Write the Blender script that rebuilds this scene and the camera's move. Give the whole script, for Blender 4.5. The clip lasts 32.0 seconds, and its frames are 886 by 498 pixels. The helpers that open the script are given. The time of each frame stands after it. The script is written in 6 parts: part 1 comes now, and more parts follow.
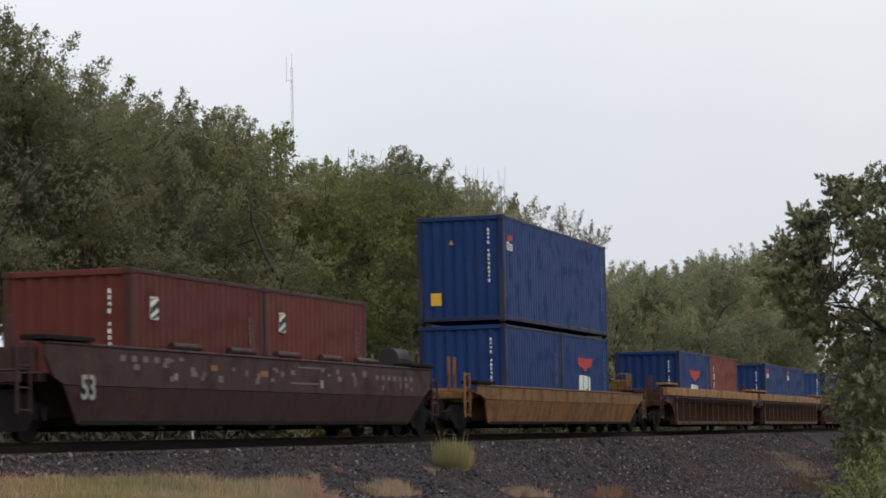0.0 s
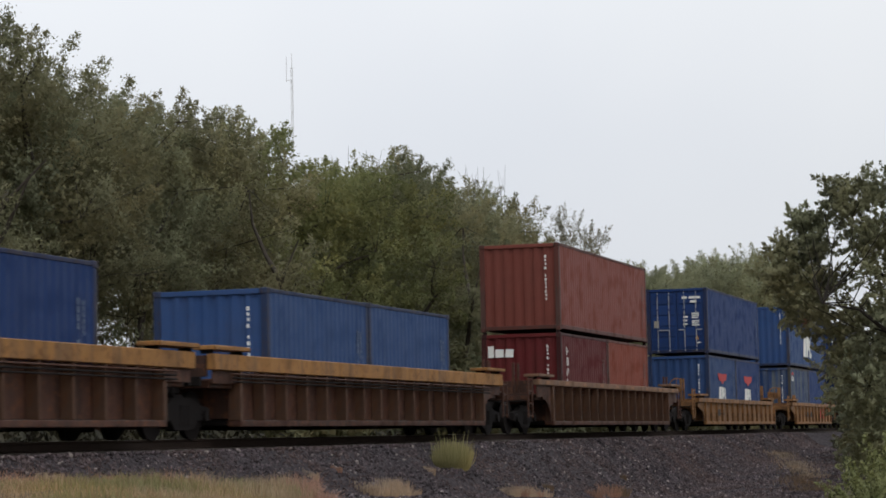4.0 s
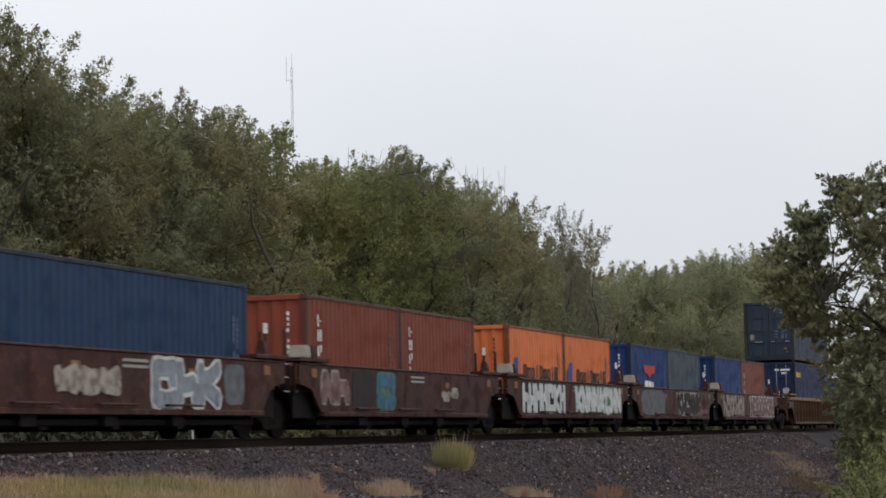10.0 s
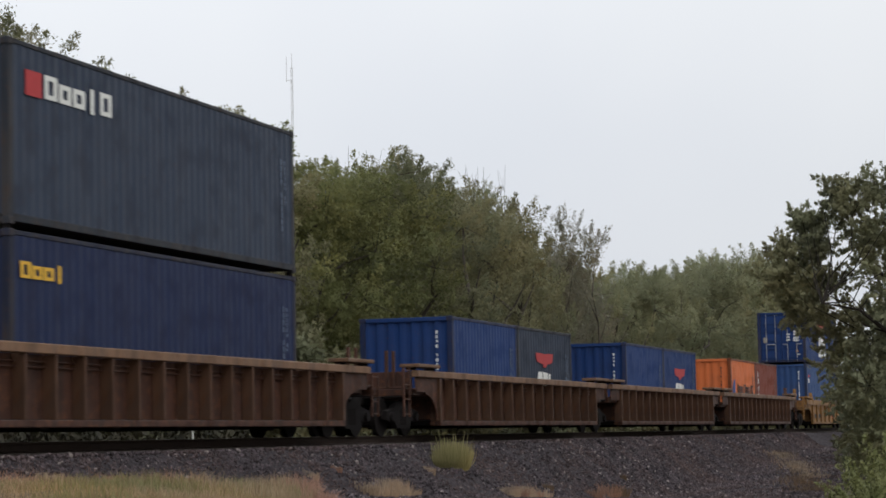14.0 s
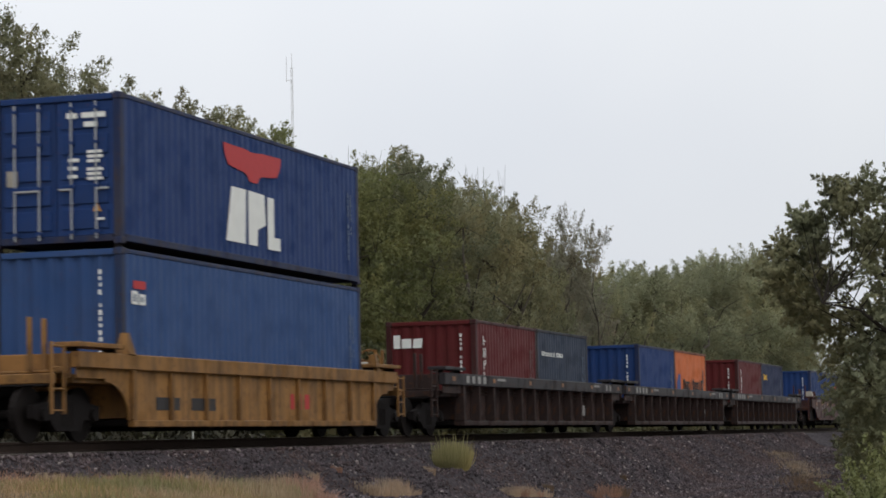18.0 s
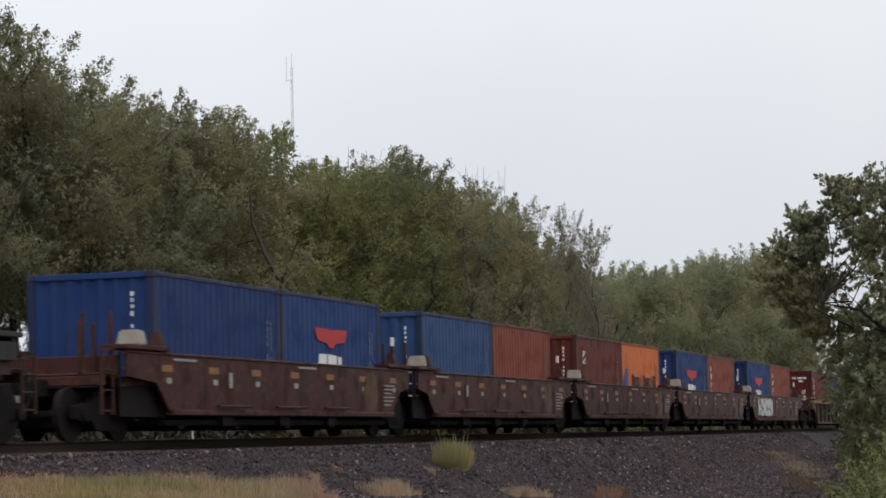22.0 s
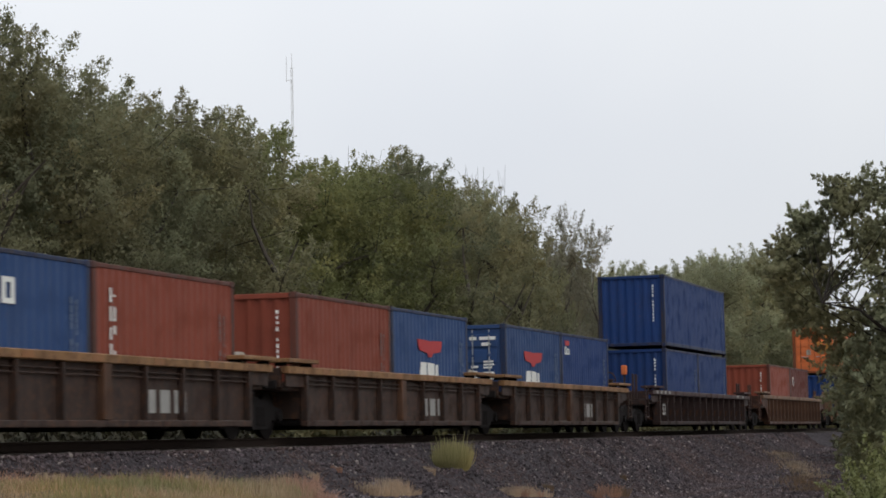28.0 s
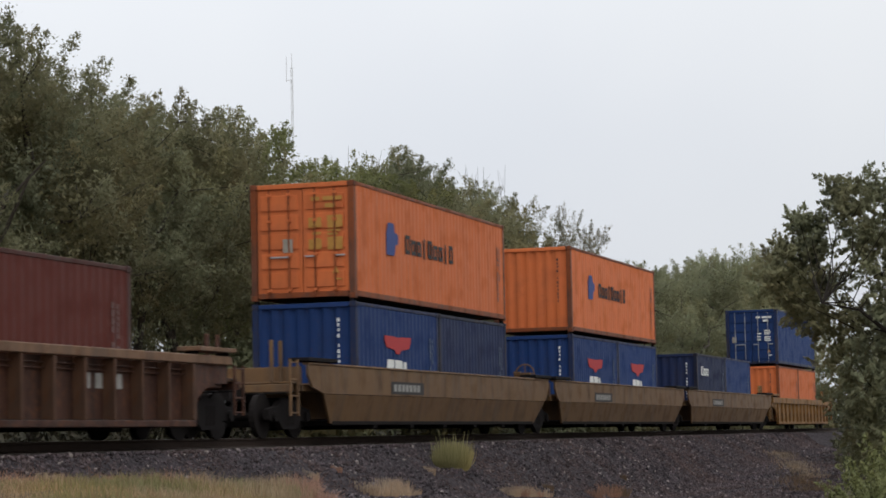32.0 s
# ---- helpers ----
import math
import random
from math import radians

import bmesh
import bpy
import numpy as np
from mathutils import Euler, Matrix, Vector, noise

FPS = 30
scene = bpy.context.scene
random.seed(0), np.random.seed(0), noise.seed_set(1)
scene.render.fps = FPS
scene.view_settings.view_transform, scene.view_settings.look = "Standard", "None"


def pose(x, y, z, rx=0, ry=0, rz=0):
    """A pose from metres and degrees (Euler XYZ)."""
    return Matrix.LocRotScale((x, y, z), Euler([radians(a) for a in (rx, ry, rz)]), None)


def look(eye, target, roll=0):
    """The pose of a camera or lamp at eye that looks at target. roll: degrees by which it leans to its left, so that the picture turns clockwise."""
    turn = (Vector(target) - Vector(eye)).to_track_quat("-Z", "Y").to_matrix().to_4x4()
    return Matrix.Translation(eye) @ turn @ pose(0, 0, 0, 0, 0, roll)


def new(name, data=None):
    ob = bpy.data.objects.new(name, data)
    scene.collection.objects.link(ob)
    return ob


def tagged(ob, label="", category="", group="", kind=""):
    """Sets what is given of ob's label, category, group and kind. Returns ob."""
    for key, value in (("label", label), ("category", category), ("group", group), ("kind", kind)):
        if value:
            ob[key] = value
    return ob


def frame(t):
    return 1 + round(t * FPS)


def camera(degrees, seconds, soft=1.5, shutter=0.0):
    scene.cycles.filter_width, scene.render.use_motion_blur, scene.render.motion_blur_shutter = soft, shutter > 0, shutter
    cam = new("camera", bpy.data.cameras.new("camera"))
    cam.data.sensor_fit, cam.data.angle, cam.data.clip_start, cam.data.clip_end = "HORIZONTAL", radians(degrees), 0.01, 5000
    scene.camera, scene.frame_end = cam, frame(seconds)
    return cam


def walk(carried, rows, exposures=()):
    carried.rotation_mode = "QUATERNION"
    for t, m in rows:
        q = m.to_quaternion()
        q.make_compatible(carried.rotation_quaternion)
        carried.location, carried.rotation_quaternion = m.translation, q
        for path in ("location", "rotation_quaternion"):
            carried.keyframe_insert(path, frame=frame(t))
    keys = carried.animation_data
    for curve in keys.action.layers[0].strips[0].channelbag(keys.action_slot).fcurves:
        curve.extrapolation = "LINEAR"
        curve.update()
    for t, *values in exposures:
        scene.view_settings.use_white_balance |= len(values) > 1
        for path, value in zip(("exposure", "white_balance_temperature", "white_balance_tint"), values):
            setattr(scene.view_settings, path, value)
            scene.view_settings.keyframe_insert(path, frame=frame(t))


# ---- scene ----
# ---------------------------------------------------------------- camera
# Rails lie along x at z = 0; the camera stands on the near side of the line and looks up the track.
cam = camera(22.04, 32.0, soft=1.7, shutter=0.2)
YAW, PITCH, ROLL = radians(72.885), radians(4.743), -1.254
EYE = Vector((0.0, -17.676, -0.08))
AIM = EYE + 50 * Vector((math.sin(YAW) * math.cos(PITCH), math.cos(YAW) * math.cos(PITCH), math.sin(PITCH)))
STAND = look(EYE, AIM, ROLL)
walk(cam, [(0.0, STAND), (32.0, STAND)], exposures=[(0.0, 0.0), (32.0, 0.0)])

# ---------------------------------------------------------------- light: overcast day
SUN_EL, SUN_AZ = radians(48), radians(225)


def make_world():
    w = bpy.data.worlds.new("overcast_sky")
    scene.world = w
    w.use_nodes = True
    nt = w.node_tree
    nt.nodes.clear()
    out = nt.nodes.new("ShaderNodeOutputWorld")
    bg = nt.nodes.new("ShaderNodeBackground")
    sky = nt.nodes.new("ShaderNodeTexSky")
    sky.sky_type = "NISHITA"
    sky.sun_disc = False
    sky.sun_elevation, sky.sun_rotation = SUN_EL, SUN_AZ
    sky.dust_density = 4.0
    hsv = nt.nodes.new("ShaderNodeHueSaturation")
    hsv.inputs["Saturation"].default_value = 0.25
    tc = nt.nodes.new("ShaderNodeTexCoord")
    cloud = nt.nodes.new("ShaderNodeTexNoise")
    cloud.inputs["Scale"].default_value = 2.2
    cloud.inputs["Detail"].default_value = 4
    ramp = nt.nodes.new("ShaderNodeValToRGB")
    ramp.color_ramp.elements[0].position, ramp.color_ramp.elements[0].color = 0.35, (8.15, 8.55, 9.25, 1)
    ramp.color_ramp.elements[1].position, ramp.color_ramp.elements[1].color = 0.68, (9.55, 9.8, 10.1, 1)
    mix = nt.nodes.new("ShaderNodeMixRGB")
    mix.inputs["Fac"].default_value = 0.88
    # an overcast sky is brightest overhead, and here a little lighter towards the north
    axes = nt.nodes.new("ShaderNodeSeparateXYZ")
    lift = nt.nodes.new("ShaderNodeFloatCurve")
    pts = lift.mapping.curves[0].points
    pts[0].location, pts[1].location = (0.0, 0.44), (1.0, 0.76)
    for at in ((0.08, 0.455), (0.20, 0.50), (0.5, 0.64)):
        pts.new(*at)
    lift.mapping.update()
    north = nt.nodes.new("ShaderNodeMapRange")
    for key, v in (("From Min", 0.05), ("From Max", 0.6), ("To Min", 1.96), ("To Max", 2.16)):
        north.inputs[key].default_value = v
    gain = nt.nodes.new("ShaderNodeMath")
    gain.operation = "MULTIPLY"
    level = nt.nodes.new("ShaderNodeVectorMath")
    level.operation = "SCALE"
    bg.inputs["Strength"].default_value = 0.1
    lk = nt.links.new
    lk(sky.outputs[0], hsv.inputs["Color"])
    lk(hsv.outputs[0], mix.inputs["Color1"])
    lk(tc.outputs["Generated"], cloud.inputs["Vector"])
    lk(cloud.outputs["Fac"], ramp.inputs[0])
    lk(ramp.outputs[0], mix.inputs["Color2"])
    lk(tc.outputs["Generated"], axes.inputs[0])
    lk(axes.outputs["Z"], lift.inputs["Value"])
    lk(axes.outputs["Y"], north.inputs["Value"])
    lk(lift.outputs[0], gain.inputs[0])
    lk(north.outputs[0], gain.inputs[1])
    lk(mix.outputs[0], level.inputs[0])
    lk(gain.outputs[0], level.inputs["Scale"])
    lk(level.outputs[0], bg.inputs["Color"])
    lk(bg.outputs[0], out.inputs[0])


make_world()
sun = new("sun", bpy.data.lights.new("sun", "SUN"))
sun.data.energy, sun.data.angle, sun.data.color = 0.35, radians(25), (1.0, 0.97, 0.92)
sun.matrix_basis = look((-30, -30, 47), (0, 0, 0))


# ---------------------------------------------------------------- materials
def base_mat(name, rough=0.6, metal=0.0, spec=0.4):
    m = bpy.data.materials.new(name)
    m.use_nodes = True
    nt = m.node_tree
    b = nt.nodes["Principled BSDF"]
    b.inputs["Roughness"].default_value = rough
    b.inputs["Metallic"].default_value = metal
    b.inputs["Specular IOR Level"].default_value = spec
    return m, nt, b


def node(nt, kind, **inputs):
    n = nt.nodes.new(kind)
    for k, v in inputs.items():
        n.inputs[k.replace("_", " ")].default_value = v
    return n


def noise_on(nt, vec, scale, detail=4, stretch=None):
    n = node(nt, "ShaderNodeTexNoise", Scale=scale, Detail=detail)
    if stretch:
        mp = nt.nodes.new("ShaderNodeMapping")
        mp.inputs["Scale"].default_value = stretch
        nt.links.new(vec, mp.inputs["Vector"])
        vec = mp.outputs[0]
    nt.links.new(vec, n.inputs["Vector"])
    return n.outputs["Fac"]


def ramp_of(nt, fac, lo, hi, c0=(0, 0, 0, 1), c1=(1, 1, 1, 1)):
    r = nt.nodes.new("ShaderNodeValToRGB")
    r.color_ramp.elements[0].position, r.color_ramp.elements[0].color = lo, c0
    r.color_ramp.elements[1].position, r.color_ramp.elements[1].color = hi, c1
    nt.links.new(fac, r.inputs[0])
    return r.outputs[0]


def blend(nt, fac, a, b, how="MIX"):
    n = nt.nodes.new("ShaderNodeMixRGB")
    n.blend_type = how
    for sock, v in ((n.inputs["Fac"], fac), (n.inputs["Color1"], a), (n.inputs["Color2"], b)):
        if isinstance(v, (int, float)):
            sock.default_value = v
        elif isinstance(v, tuple):
            sock.default_value = (*v[:3], 1)
        else:
            nt.links.new(v, sock)
    return n.outputs[0]


def bump_on(nt, b, height, strength=0.3, dist=0.01):
    n = node(nt, "ShaderNodeBump", Strength=strength, Distance=dist)
    nt.links.new(height, n.inputs["Height"])
    nt.links.new(n.outputs[0], b.inputs["Normal"])


def paint(name, col, wear=0.3, dirt=(0.06, 0.05, 0.045), rust=(0.11, 0.045, 0.02), streak=0.13, fade=0.18, rough=0.62, spec=0.12):
    """Weathered paint on steel: faded patches, streaks of dirt that run down, rust freckles."""
    m, nt, b = base_mat(name, rough, 0.0, spec)
    tc = nt.nodes.new("ShaderNodeTexCoord").outputs["Object"]
    info = nt.nodes.new("ShaderNodeObjectInfo")
    light = tuple(min(1, c * 1.0 + 0.10 * (sum(col) / 3 + 0.25)) for c in col)
    big = ramp_of(nt, noise_on(nt, tc, 0.7, 5), 0.35, 0.75)
    c = blend(nt, fade, col, light)
    c = blend(nt, big, col, c)
    st = ramp_of(nt, noise_on(nt, tc, 1.0, 5, (5.0, 5.0, 0.35)), 0.44, 0.66)
    sf = node(nt, "ShaderNodeMath")
    sf.operation = "MULTIPLY"
    sf.inputs[1].default_value = streak
    nt.links.new(st, sf.inputs[0])
    c = blend(nt, sf.outputs[0], c, dirt)
    ru = ramp_of(nt, noise_on(nt, tc, 9.0, 6), 0.62 - 0.14 * wear, 0.72 - 0.12 * wear)
    rf = node(nt, "ShaderNodeMath")
    rf.operation = "MULTIPLY"
    rf.inputs[1].default_value = wear
    nt.links.new(ru, rf.inputs[0])
    c = blend(nt, rf.outputs[0], c, rust)
    soot = ramp_of(nt, noise_on(nt, tc, 1.6, 7), 0.5, 0.72)
    so = node(nt, "ShaderNodeMath")
    so.operation = "MULTIPLY"
    so.inputs[1].default_value = 0.25 + 0.6 * wear
    nt.links.new(soot, so.inputs[0])
    c = blend(nt, so.outputs[0], c, blend(nt, 0.6, c, dirt))
    var = node(nt, "ShaderNodeMapRange", To_Min=0.88, To_Max=1.12)
    nt.links.new(info.outputs["Random"], var.inputs["Value"])
    hs = nt.nodes.new("ShaderNodeHueSaturation")
    nt.links.new(var.outputs[0], hs.inputs["Value"])
    nt.links.new(c, hs.inputs["Color"])
    nt.links.new(hs.outputs[0], b.inputs["Base Color"])
    rr = node(nt, "ShaderNodeMapRange", To_Min=rough - 0.1, To_Max=rough + 0.3)
    nt.links.new(soot, rr.inputs["Value"])
    nt.links.new(rr.outputs[0], b.inputs["Roughness"])
    bump_on(nt, b, noise_on(nt, tc, 2.2, 4), 0.15, 0.02)
    return m


def plain(name, col, rough=0.6, metal=0.0, vary=0.2, scale=6.0, spec=0.4):
    m, nt, b = base_mat(name, rough, metal, spec)
    tc = nt.nodes.new("ShaderNodeTexCoord").outputs["Object"]
    dark = tuple(c * (1 - vary) for c in col)
    nt.links.new(blend(nt, noise_on(nt, tc, scale, 5), dark, tuple(min(1, c * (1 + vary)) for c in col)), b.inputs["Base Color"])
    bump_on(nt, b, noise_on(nt, tc, scale * 6, 3), 0.2, 0.005)
    return m


def leafy(name, a, bcol, rough=0.55, through_light=0.25):
    """Leaves: each its own tone between two greens, some light passing through."""
    m, nt, b = base_mat(name, rough, 0.0, 0.35)
    geo = nt.nodes.new("ShaderNodeNewGeometry")
    info = nt.nodes.new("ShaderNodeObjectInfo")
    tc = nt.nodes.new("ShaderNodeTexCoord").outputs["Object"]
    c = blend(nt, geo.outputs["Random Per Island"], a, bcol)
    yellow = tuple((x * 1.5, y * 1.15, z * 0.8) for x, y, z in [bcol])[0]
    c = blend(nt, ramp_of(nt, noise_on(nt, tc, 0.45, 3), 0.45, 0.75), c, blend(nt, 0.5, c, yellow))
    var = node(nt, "ShaderNodeMapRange", To_Min=0.8, To_Max=1.2)
    nt.links.new(info.outputs["Random"], var.inputs["Value"])
    hs = nt.nodes.new("ShaderNodeHueSaturation")
    nt.links.new(var.outputs[0], hs.inputs["Value"])
    nt.links.new(c, hs.inputs["Color"])
    nt.links.new(hs.outputs[0], b.inputs["Base Color"])
    tr = nt.nodes.new("ShaderNodeBsdfTranslucent")
    nt.links.new(hs.outputs[0], tr.inputs["Color"])
    mx = node(nt, "ShaderNodeMixShader", Fac=through_light)
    nt.links.new(b.outputs[0], mx.inputs[1])
    nt.links.new(tr.outputs[0], mx.inputs[2])
    nt.links.new(mx.outputs[0], nt.nodes["Material Output"].inputs[0])
    return m


def stone_mat():
    m, nt, b = base_mat("ballast_stone", 0.85, 0, 0.3)
    geo = nt.nodes.new("ShaderNodeNewGeometry")
    tc = nt.nodes.new("ShaderNodeTexCoord").outputs["Object"]
    c = ramp_of(nt, geo.outputs["Random Per Island"], 0.0, 0.96, (0.013, 0.0105, 0.0118, 1), (0.112, 0.089, 0.097, 1))
    c = blend(nt, ramp_of(nt, geo.outputs["Random Per Island"], 0.965, 0.98), c, (0.30, 0.26, 0.24))
    c = blend(nt, ramp_of(nt, noise_on(nt, tc, 0.5, 4), 0.4, 0.7), c, blend(nt, 0.6, c, (0.10, 0.062, 0.052)))
    nt.links.new(c, b.inputs["Base Color"])
    bump_on(nt, b, noise_on(nt, tc, 60, 3), 0.4, 0.01)
    return m


def ground_mat():
    """Gravel by the line, dry grass and soil away from it, told apart by the lie of the ground."""
    m, nt, b = base_mat("ground_cover", 0.95, 0, 0.2)
    tc = nt.nodes.new("ShaderNodeTexCoord").outputs["Object"]
    vor = node(nt, "ShaderNodeTexVoronoi", Scale=16.0)
    nt.links.new(tc, vor.inputs["Vector"])
    sep = nt.nodes.new("ShaderNodeSeparateColor")
    nt.links.new(vor.outputs["Color"], sep.inputs[0])
    gravel = ramp_of(nt, sep.outputs[0], 0.0, 1.0, (0.015, 0.0122, 0.0137, 1), (0.058, 0.047, 0.0505, 1))
    soil = ramp_of(nt, noise_on(nt, tc, 1.5, 6), 0.35, 0.7, (0.085, 0.062, 0.034, 1), (0.17, 0.118, 0.068, 1))
    green = blend(nt, ramp_of(nt, noise_on(nt, tc, 0.35, 4), 0.45, 0.65), soil, (0.09, 0.10, 0.035))
    att = nt.nodes.new("ShaderNodeAttribute")
    att.attribute_name = "gravel"
    nt.links.new(blend(nt, att.outputs["Fac"], green, gravel), b.inputs["Base Color"])
    bump_on(nt, b, vor.outputs["Distance"], 0.8, 0.04)
    return m


BLUE = paint("blue_container_paint", (0.0125, 0.037, 0.130), 0.15, dirt=(0.03, 0.035, 0.05))
BLUE2 = paint("faded_blue_container_paint", (0.026, 0.062, 0.165), 0.15, fade=0.4, dirt=(0.04, 0.045, 0.06))
NAVY = paint("navy_container_paint", (0.014, 0.024, 0.070), 0.12)
DENIM = paint("denim_blue_container_paint", (0.016, 0.042, 0.100), 0.15, dirt=(0.03, 0.035, 0.05))
SLATE = paint("slate_blue_container_paint", (0.028, 0.040, 0.066), 0.18, fade=0.4)
TEAL = paint("grey_teal_container_paint", (0.048, 0.072, 0.090), 0.15, fade=0.5)
STREAKED = paint("streaked_blue_container_paint", (0.017, 0.042, 0.12), 0.3, dirt=(0.125, 0.145, 0.16), streak=0.9)
CLAY = paint("clay_red_container_paint", (0.165, 0.048, 0.036), 0.2, dirt=(0.09, 0.04, 0.032), fade=0.15)
BRICK = paint("red_brown_container_paint", (0.108, 0.026, 0.019), 0.2, dirt=(0.065, 0.028, 0.022), fade=0.1)
RUST = paint("brown_red_container_paint", (0.205, 0.050, 0.030), 0.2, dirt=(0.065, 0.028, 0.022), fade=0.1)
MAROON = paint("maroon_container_paint", (0.098, 0.015, 0.016), 0.2, dirt=(0.065, 0.028, 0.022), fade=0.1)
ORANGE = paint("orange_container_paint", (0.60, 0.155, 0.050), 0.12, streak=0.12)
CAR_DARK = paint("dark_brown_railcar_paint", (0.050, 0.027, 0.026), 0.6, dirt=(0.034, 0.021, 0.021), rust=(0.085, 0.035, 0.022), streak=0.5)
CAR_BROWN = paint("brown_railcar_paint", (0.072, 0.033, 0.023), 0.65, dirt=(0.030, 0.020, 0.017), rust=(0.13, 0.055, 0.028), streak=0.75)
CAR_TAN = paint("tan_brown_railcar_paint", (0.098, 0.050, 0.030), 0.6, dirt=(0.035, 0.024, 0.02), streak=0.5)
CAR_RED = paint("red_brown_railcar_paint", (0.056, 0.0195, 0.0165), 0.6, dirt=(0.026, 0.017, 0.017), streak=0.65, spec=0.12)
CAR_UMBER = paint("umber_railcar_paint", (0.048, 0.029, 0.0225), 0.7, dirt=(0.024, 0.018, 0.016), rust=(0.085, 0.042, 0.026), streak=0.7)
SILL_WORN = paint("worn_orange_tan_sill_paint", (0.25, 0.135, 0.062), 0.7, dirt=(0.09, 0.055, 0.035), streak=0.5)
CAR_SOOT = paint("sooty_brown_railcar_paint", (0.043, 0.028, 0.0255), 0.5, dirt=(0.022, 0.016, 0.015), streak=0.5, spec=0.08)
CAR_GREY = paint("grey_railcar_paint", (0.034, 0.031, 0.033), 0.4, dirt=(0.034, 0.028, 0.027))
CAR_GOLD = paint("golden_yellow_railcar_paint", (0.25, 0.125, 0.040), 0.5, dirt=(0.07, 0.043, 0.024), rust=(0.085, 0.045, 0.026), streak=0.65)
CAR_YELLOW = paint("dirty_yellow_railcar_paint", (0.250, 0.120, 0.045), 0.65, dirt=(0.075, 0.046, 0.028), rust=(0.085, 0.045, 0.026), streak=0.7)
CAR_OCHRE = paint("dirty_ochre_railcar_paint", (0.155, 0.088, 0.042), 0.4, streak=0.5)
SILL_YELLOW = paint("worn_yellow_sill_paint", (0.30, 0.145, 0.045), 0.6, streak=0.5)
SILL_TAN = paint("pale_tan_sill_paint", (0.19, 0.108, 0.064), 0.5, streak=0.5)
# a darker copy of each container paint, with more streaks and rust
DARK_PAINT = {}
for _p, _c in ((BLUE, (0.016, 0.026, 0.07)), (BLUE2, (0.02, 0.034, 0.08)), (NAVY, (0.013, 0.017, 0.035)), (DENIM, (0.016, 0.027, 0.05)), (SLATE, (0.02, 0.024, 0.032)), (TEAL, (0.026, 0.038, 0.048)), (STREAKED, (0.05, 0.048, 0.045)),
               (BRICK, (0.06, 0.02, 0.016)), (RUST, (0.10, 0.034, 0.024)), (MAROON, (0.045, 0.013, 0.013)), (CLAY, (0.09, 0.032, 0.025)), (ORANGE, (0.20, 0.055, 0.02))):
    DARK_PAINT[_p.name] = paint("darker_" + _p.name, _c, 0.4, streak=0.6, rust=(0.06, 0.032, 0.02))
# near-black steels: the shadow under the cars is put into their colour
STEEL = plain("shadow_dark_greasy_steel", (0.0125, 0.0102, 0.0098), 0.8, spec=0.1)
WHEEL = plain("shadow_dark_worn_wheel_steel", (0.0145, 0.0118, 0.011), 0.8, spec=0.1)
SHINE = plain("bright_rail_head", (0.35, 0.33, 0.31), 0.3, 0.9)
RAILSIDE = plain("rusty_rail_side", (0.028, 0.019, 0.015), 0.9, spec=0.1)
TIMBER = plain("weathered_tie_timber", (0.06, 0.05, 0.042), 0.9)
MASTGREY = plain("pale_grey_mast_paint", (0.72, 0.73, 0.74), 0.6, vary=0.08)
GALV = plain("galvanised_rod", (0.34, 0.35, 0.36), 0.45, 0.5)
WHITE = plain("white_marking", (0.72, 0.72, 0.68), 0.7, vary=0.12, scale=3)
PALE = plain("faded_white_marking", (0.30, 0.29, 0.27), 0.8, vary=0.35, scale=4)
FAINTBLUE = plain("faint_blue_grey_marking", (0.13, 0.165, 0.23), 0.8, vary=0.35, scale=4)
DULLYELLOW = plain("dull_yellow_label", (0.44, 0.22, 0.045), 0.7, vary=0.25)
FAINT = plain("faint_grey_marking", (0.17, 0.125, 0.115), 0.8, vary=0.35, scale=4)
CREAM = plain("cream_painted_steel", (0.29, 0.26, 0.215), 0.7, vary=0.35)
RED = plain("red_marking", (0.42, 0.032, 0.034), 0.65, vary=0.15)
YELLOW = plain("yellow_marking", (0.72, 0.42, 0.04), 0.65, vary=0.15)
REFLECT = plain("amber_reflector", (0.23, 0.095, 0.03), 0.5, vary=0.5, scale=5)
BLACK = plain("black_marking", (0.025, 0.022, 0.022), 0.7)
LOGOBLUE = plain("blue_marking", (0.03, 0.055, 0.20), 0.65)


def spray(name, col, worn=0.55):
    """Sprayed paint, patchy and rubbed through to the red-brown underneath."""
    m, nt, b = base_mat(name, 0.7, 0.0, 0.25)
    tc = nt.nodes.new("ShaderNodeTexCoord").outputs["Object"]
    c = blend(nt, noise_on(nt, tc, 3.5, 5), tuple(0.7 * k for k in col), tuple(1.15 * k for k in col))
    f = node(nt, "ShaderNodeMath")
    f.operation = "MULTIPLY"
    f.inputs[1].default_value = worn
    nt.links.new(ramp_of(nt, noise_on(nt, tc, 4.0, 8), 0.42, 0.62), f.inputs[0])
    nt.links.new(blend(nt, f.outputs[0], c, (0.06, 0.026, 0.02)), b.inputs["Base Color"])
    return m


SPRAYGREEN = spray("green_spray_paint", (0.10, 0.22, 0.15))
SPRAYGREY = spray("grey_blue_spray_paint", (0.135, 0.147, 0.165), 0.5)
SPRAYBLUE = spray("blue_spray_paint", (0.05, 0.17, 0.26))
SPRAYPALE = spray("pale_spray_paint", (0.40, 0.35, 0.30), 0.65)
SPRAYPINK = spray("pinkish_grey_spray_paint", (0.24, 0.15, 0.145), 0.7)
SPRAYWHITE = spray("white_spray_paint", (0.62, 0.63, 0.62), 0.25)
SPRAYSILVER = spray("silver_spray_paint", (0.26, 0.29, 0.33), 0.3)
SPRAYBLACK = spray("black_spray_paint", (0.022, 0.02, 0.022), 0.3)
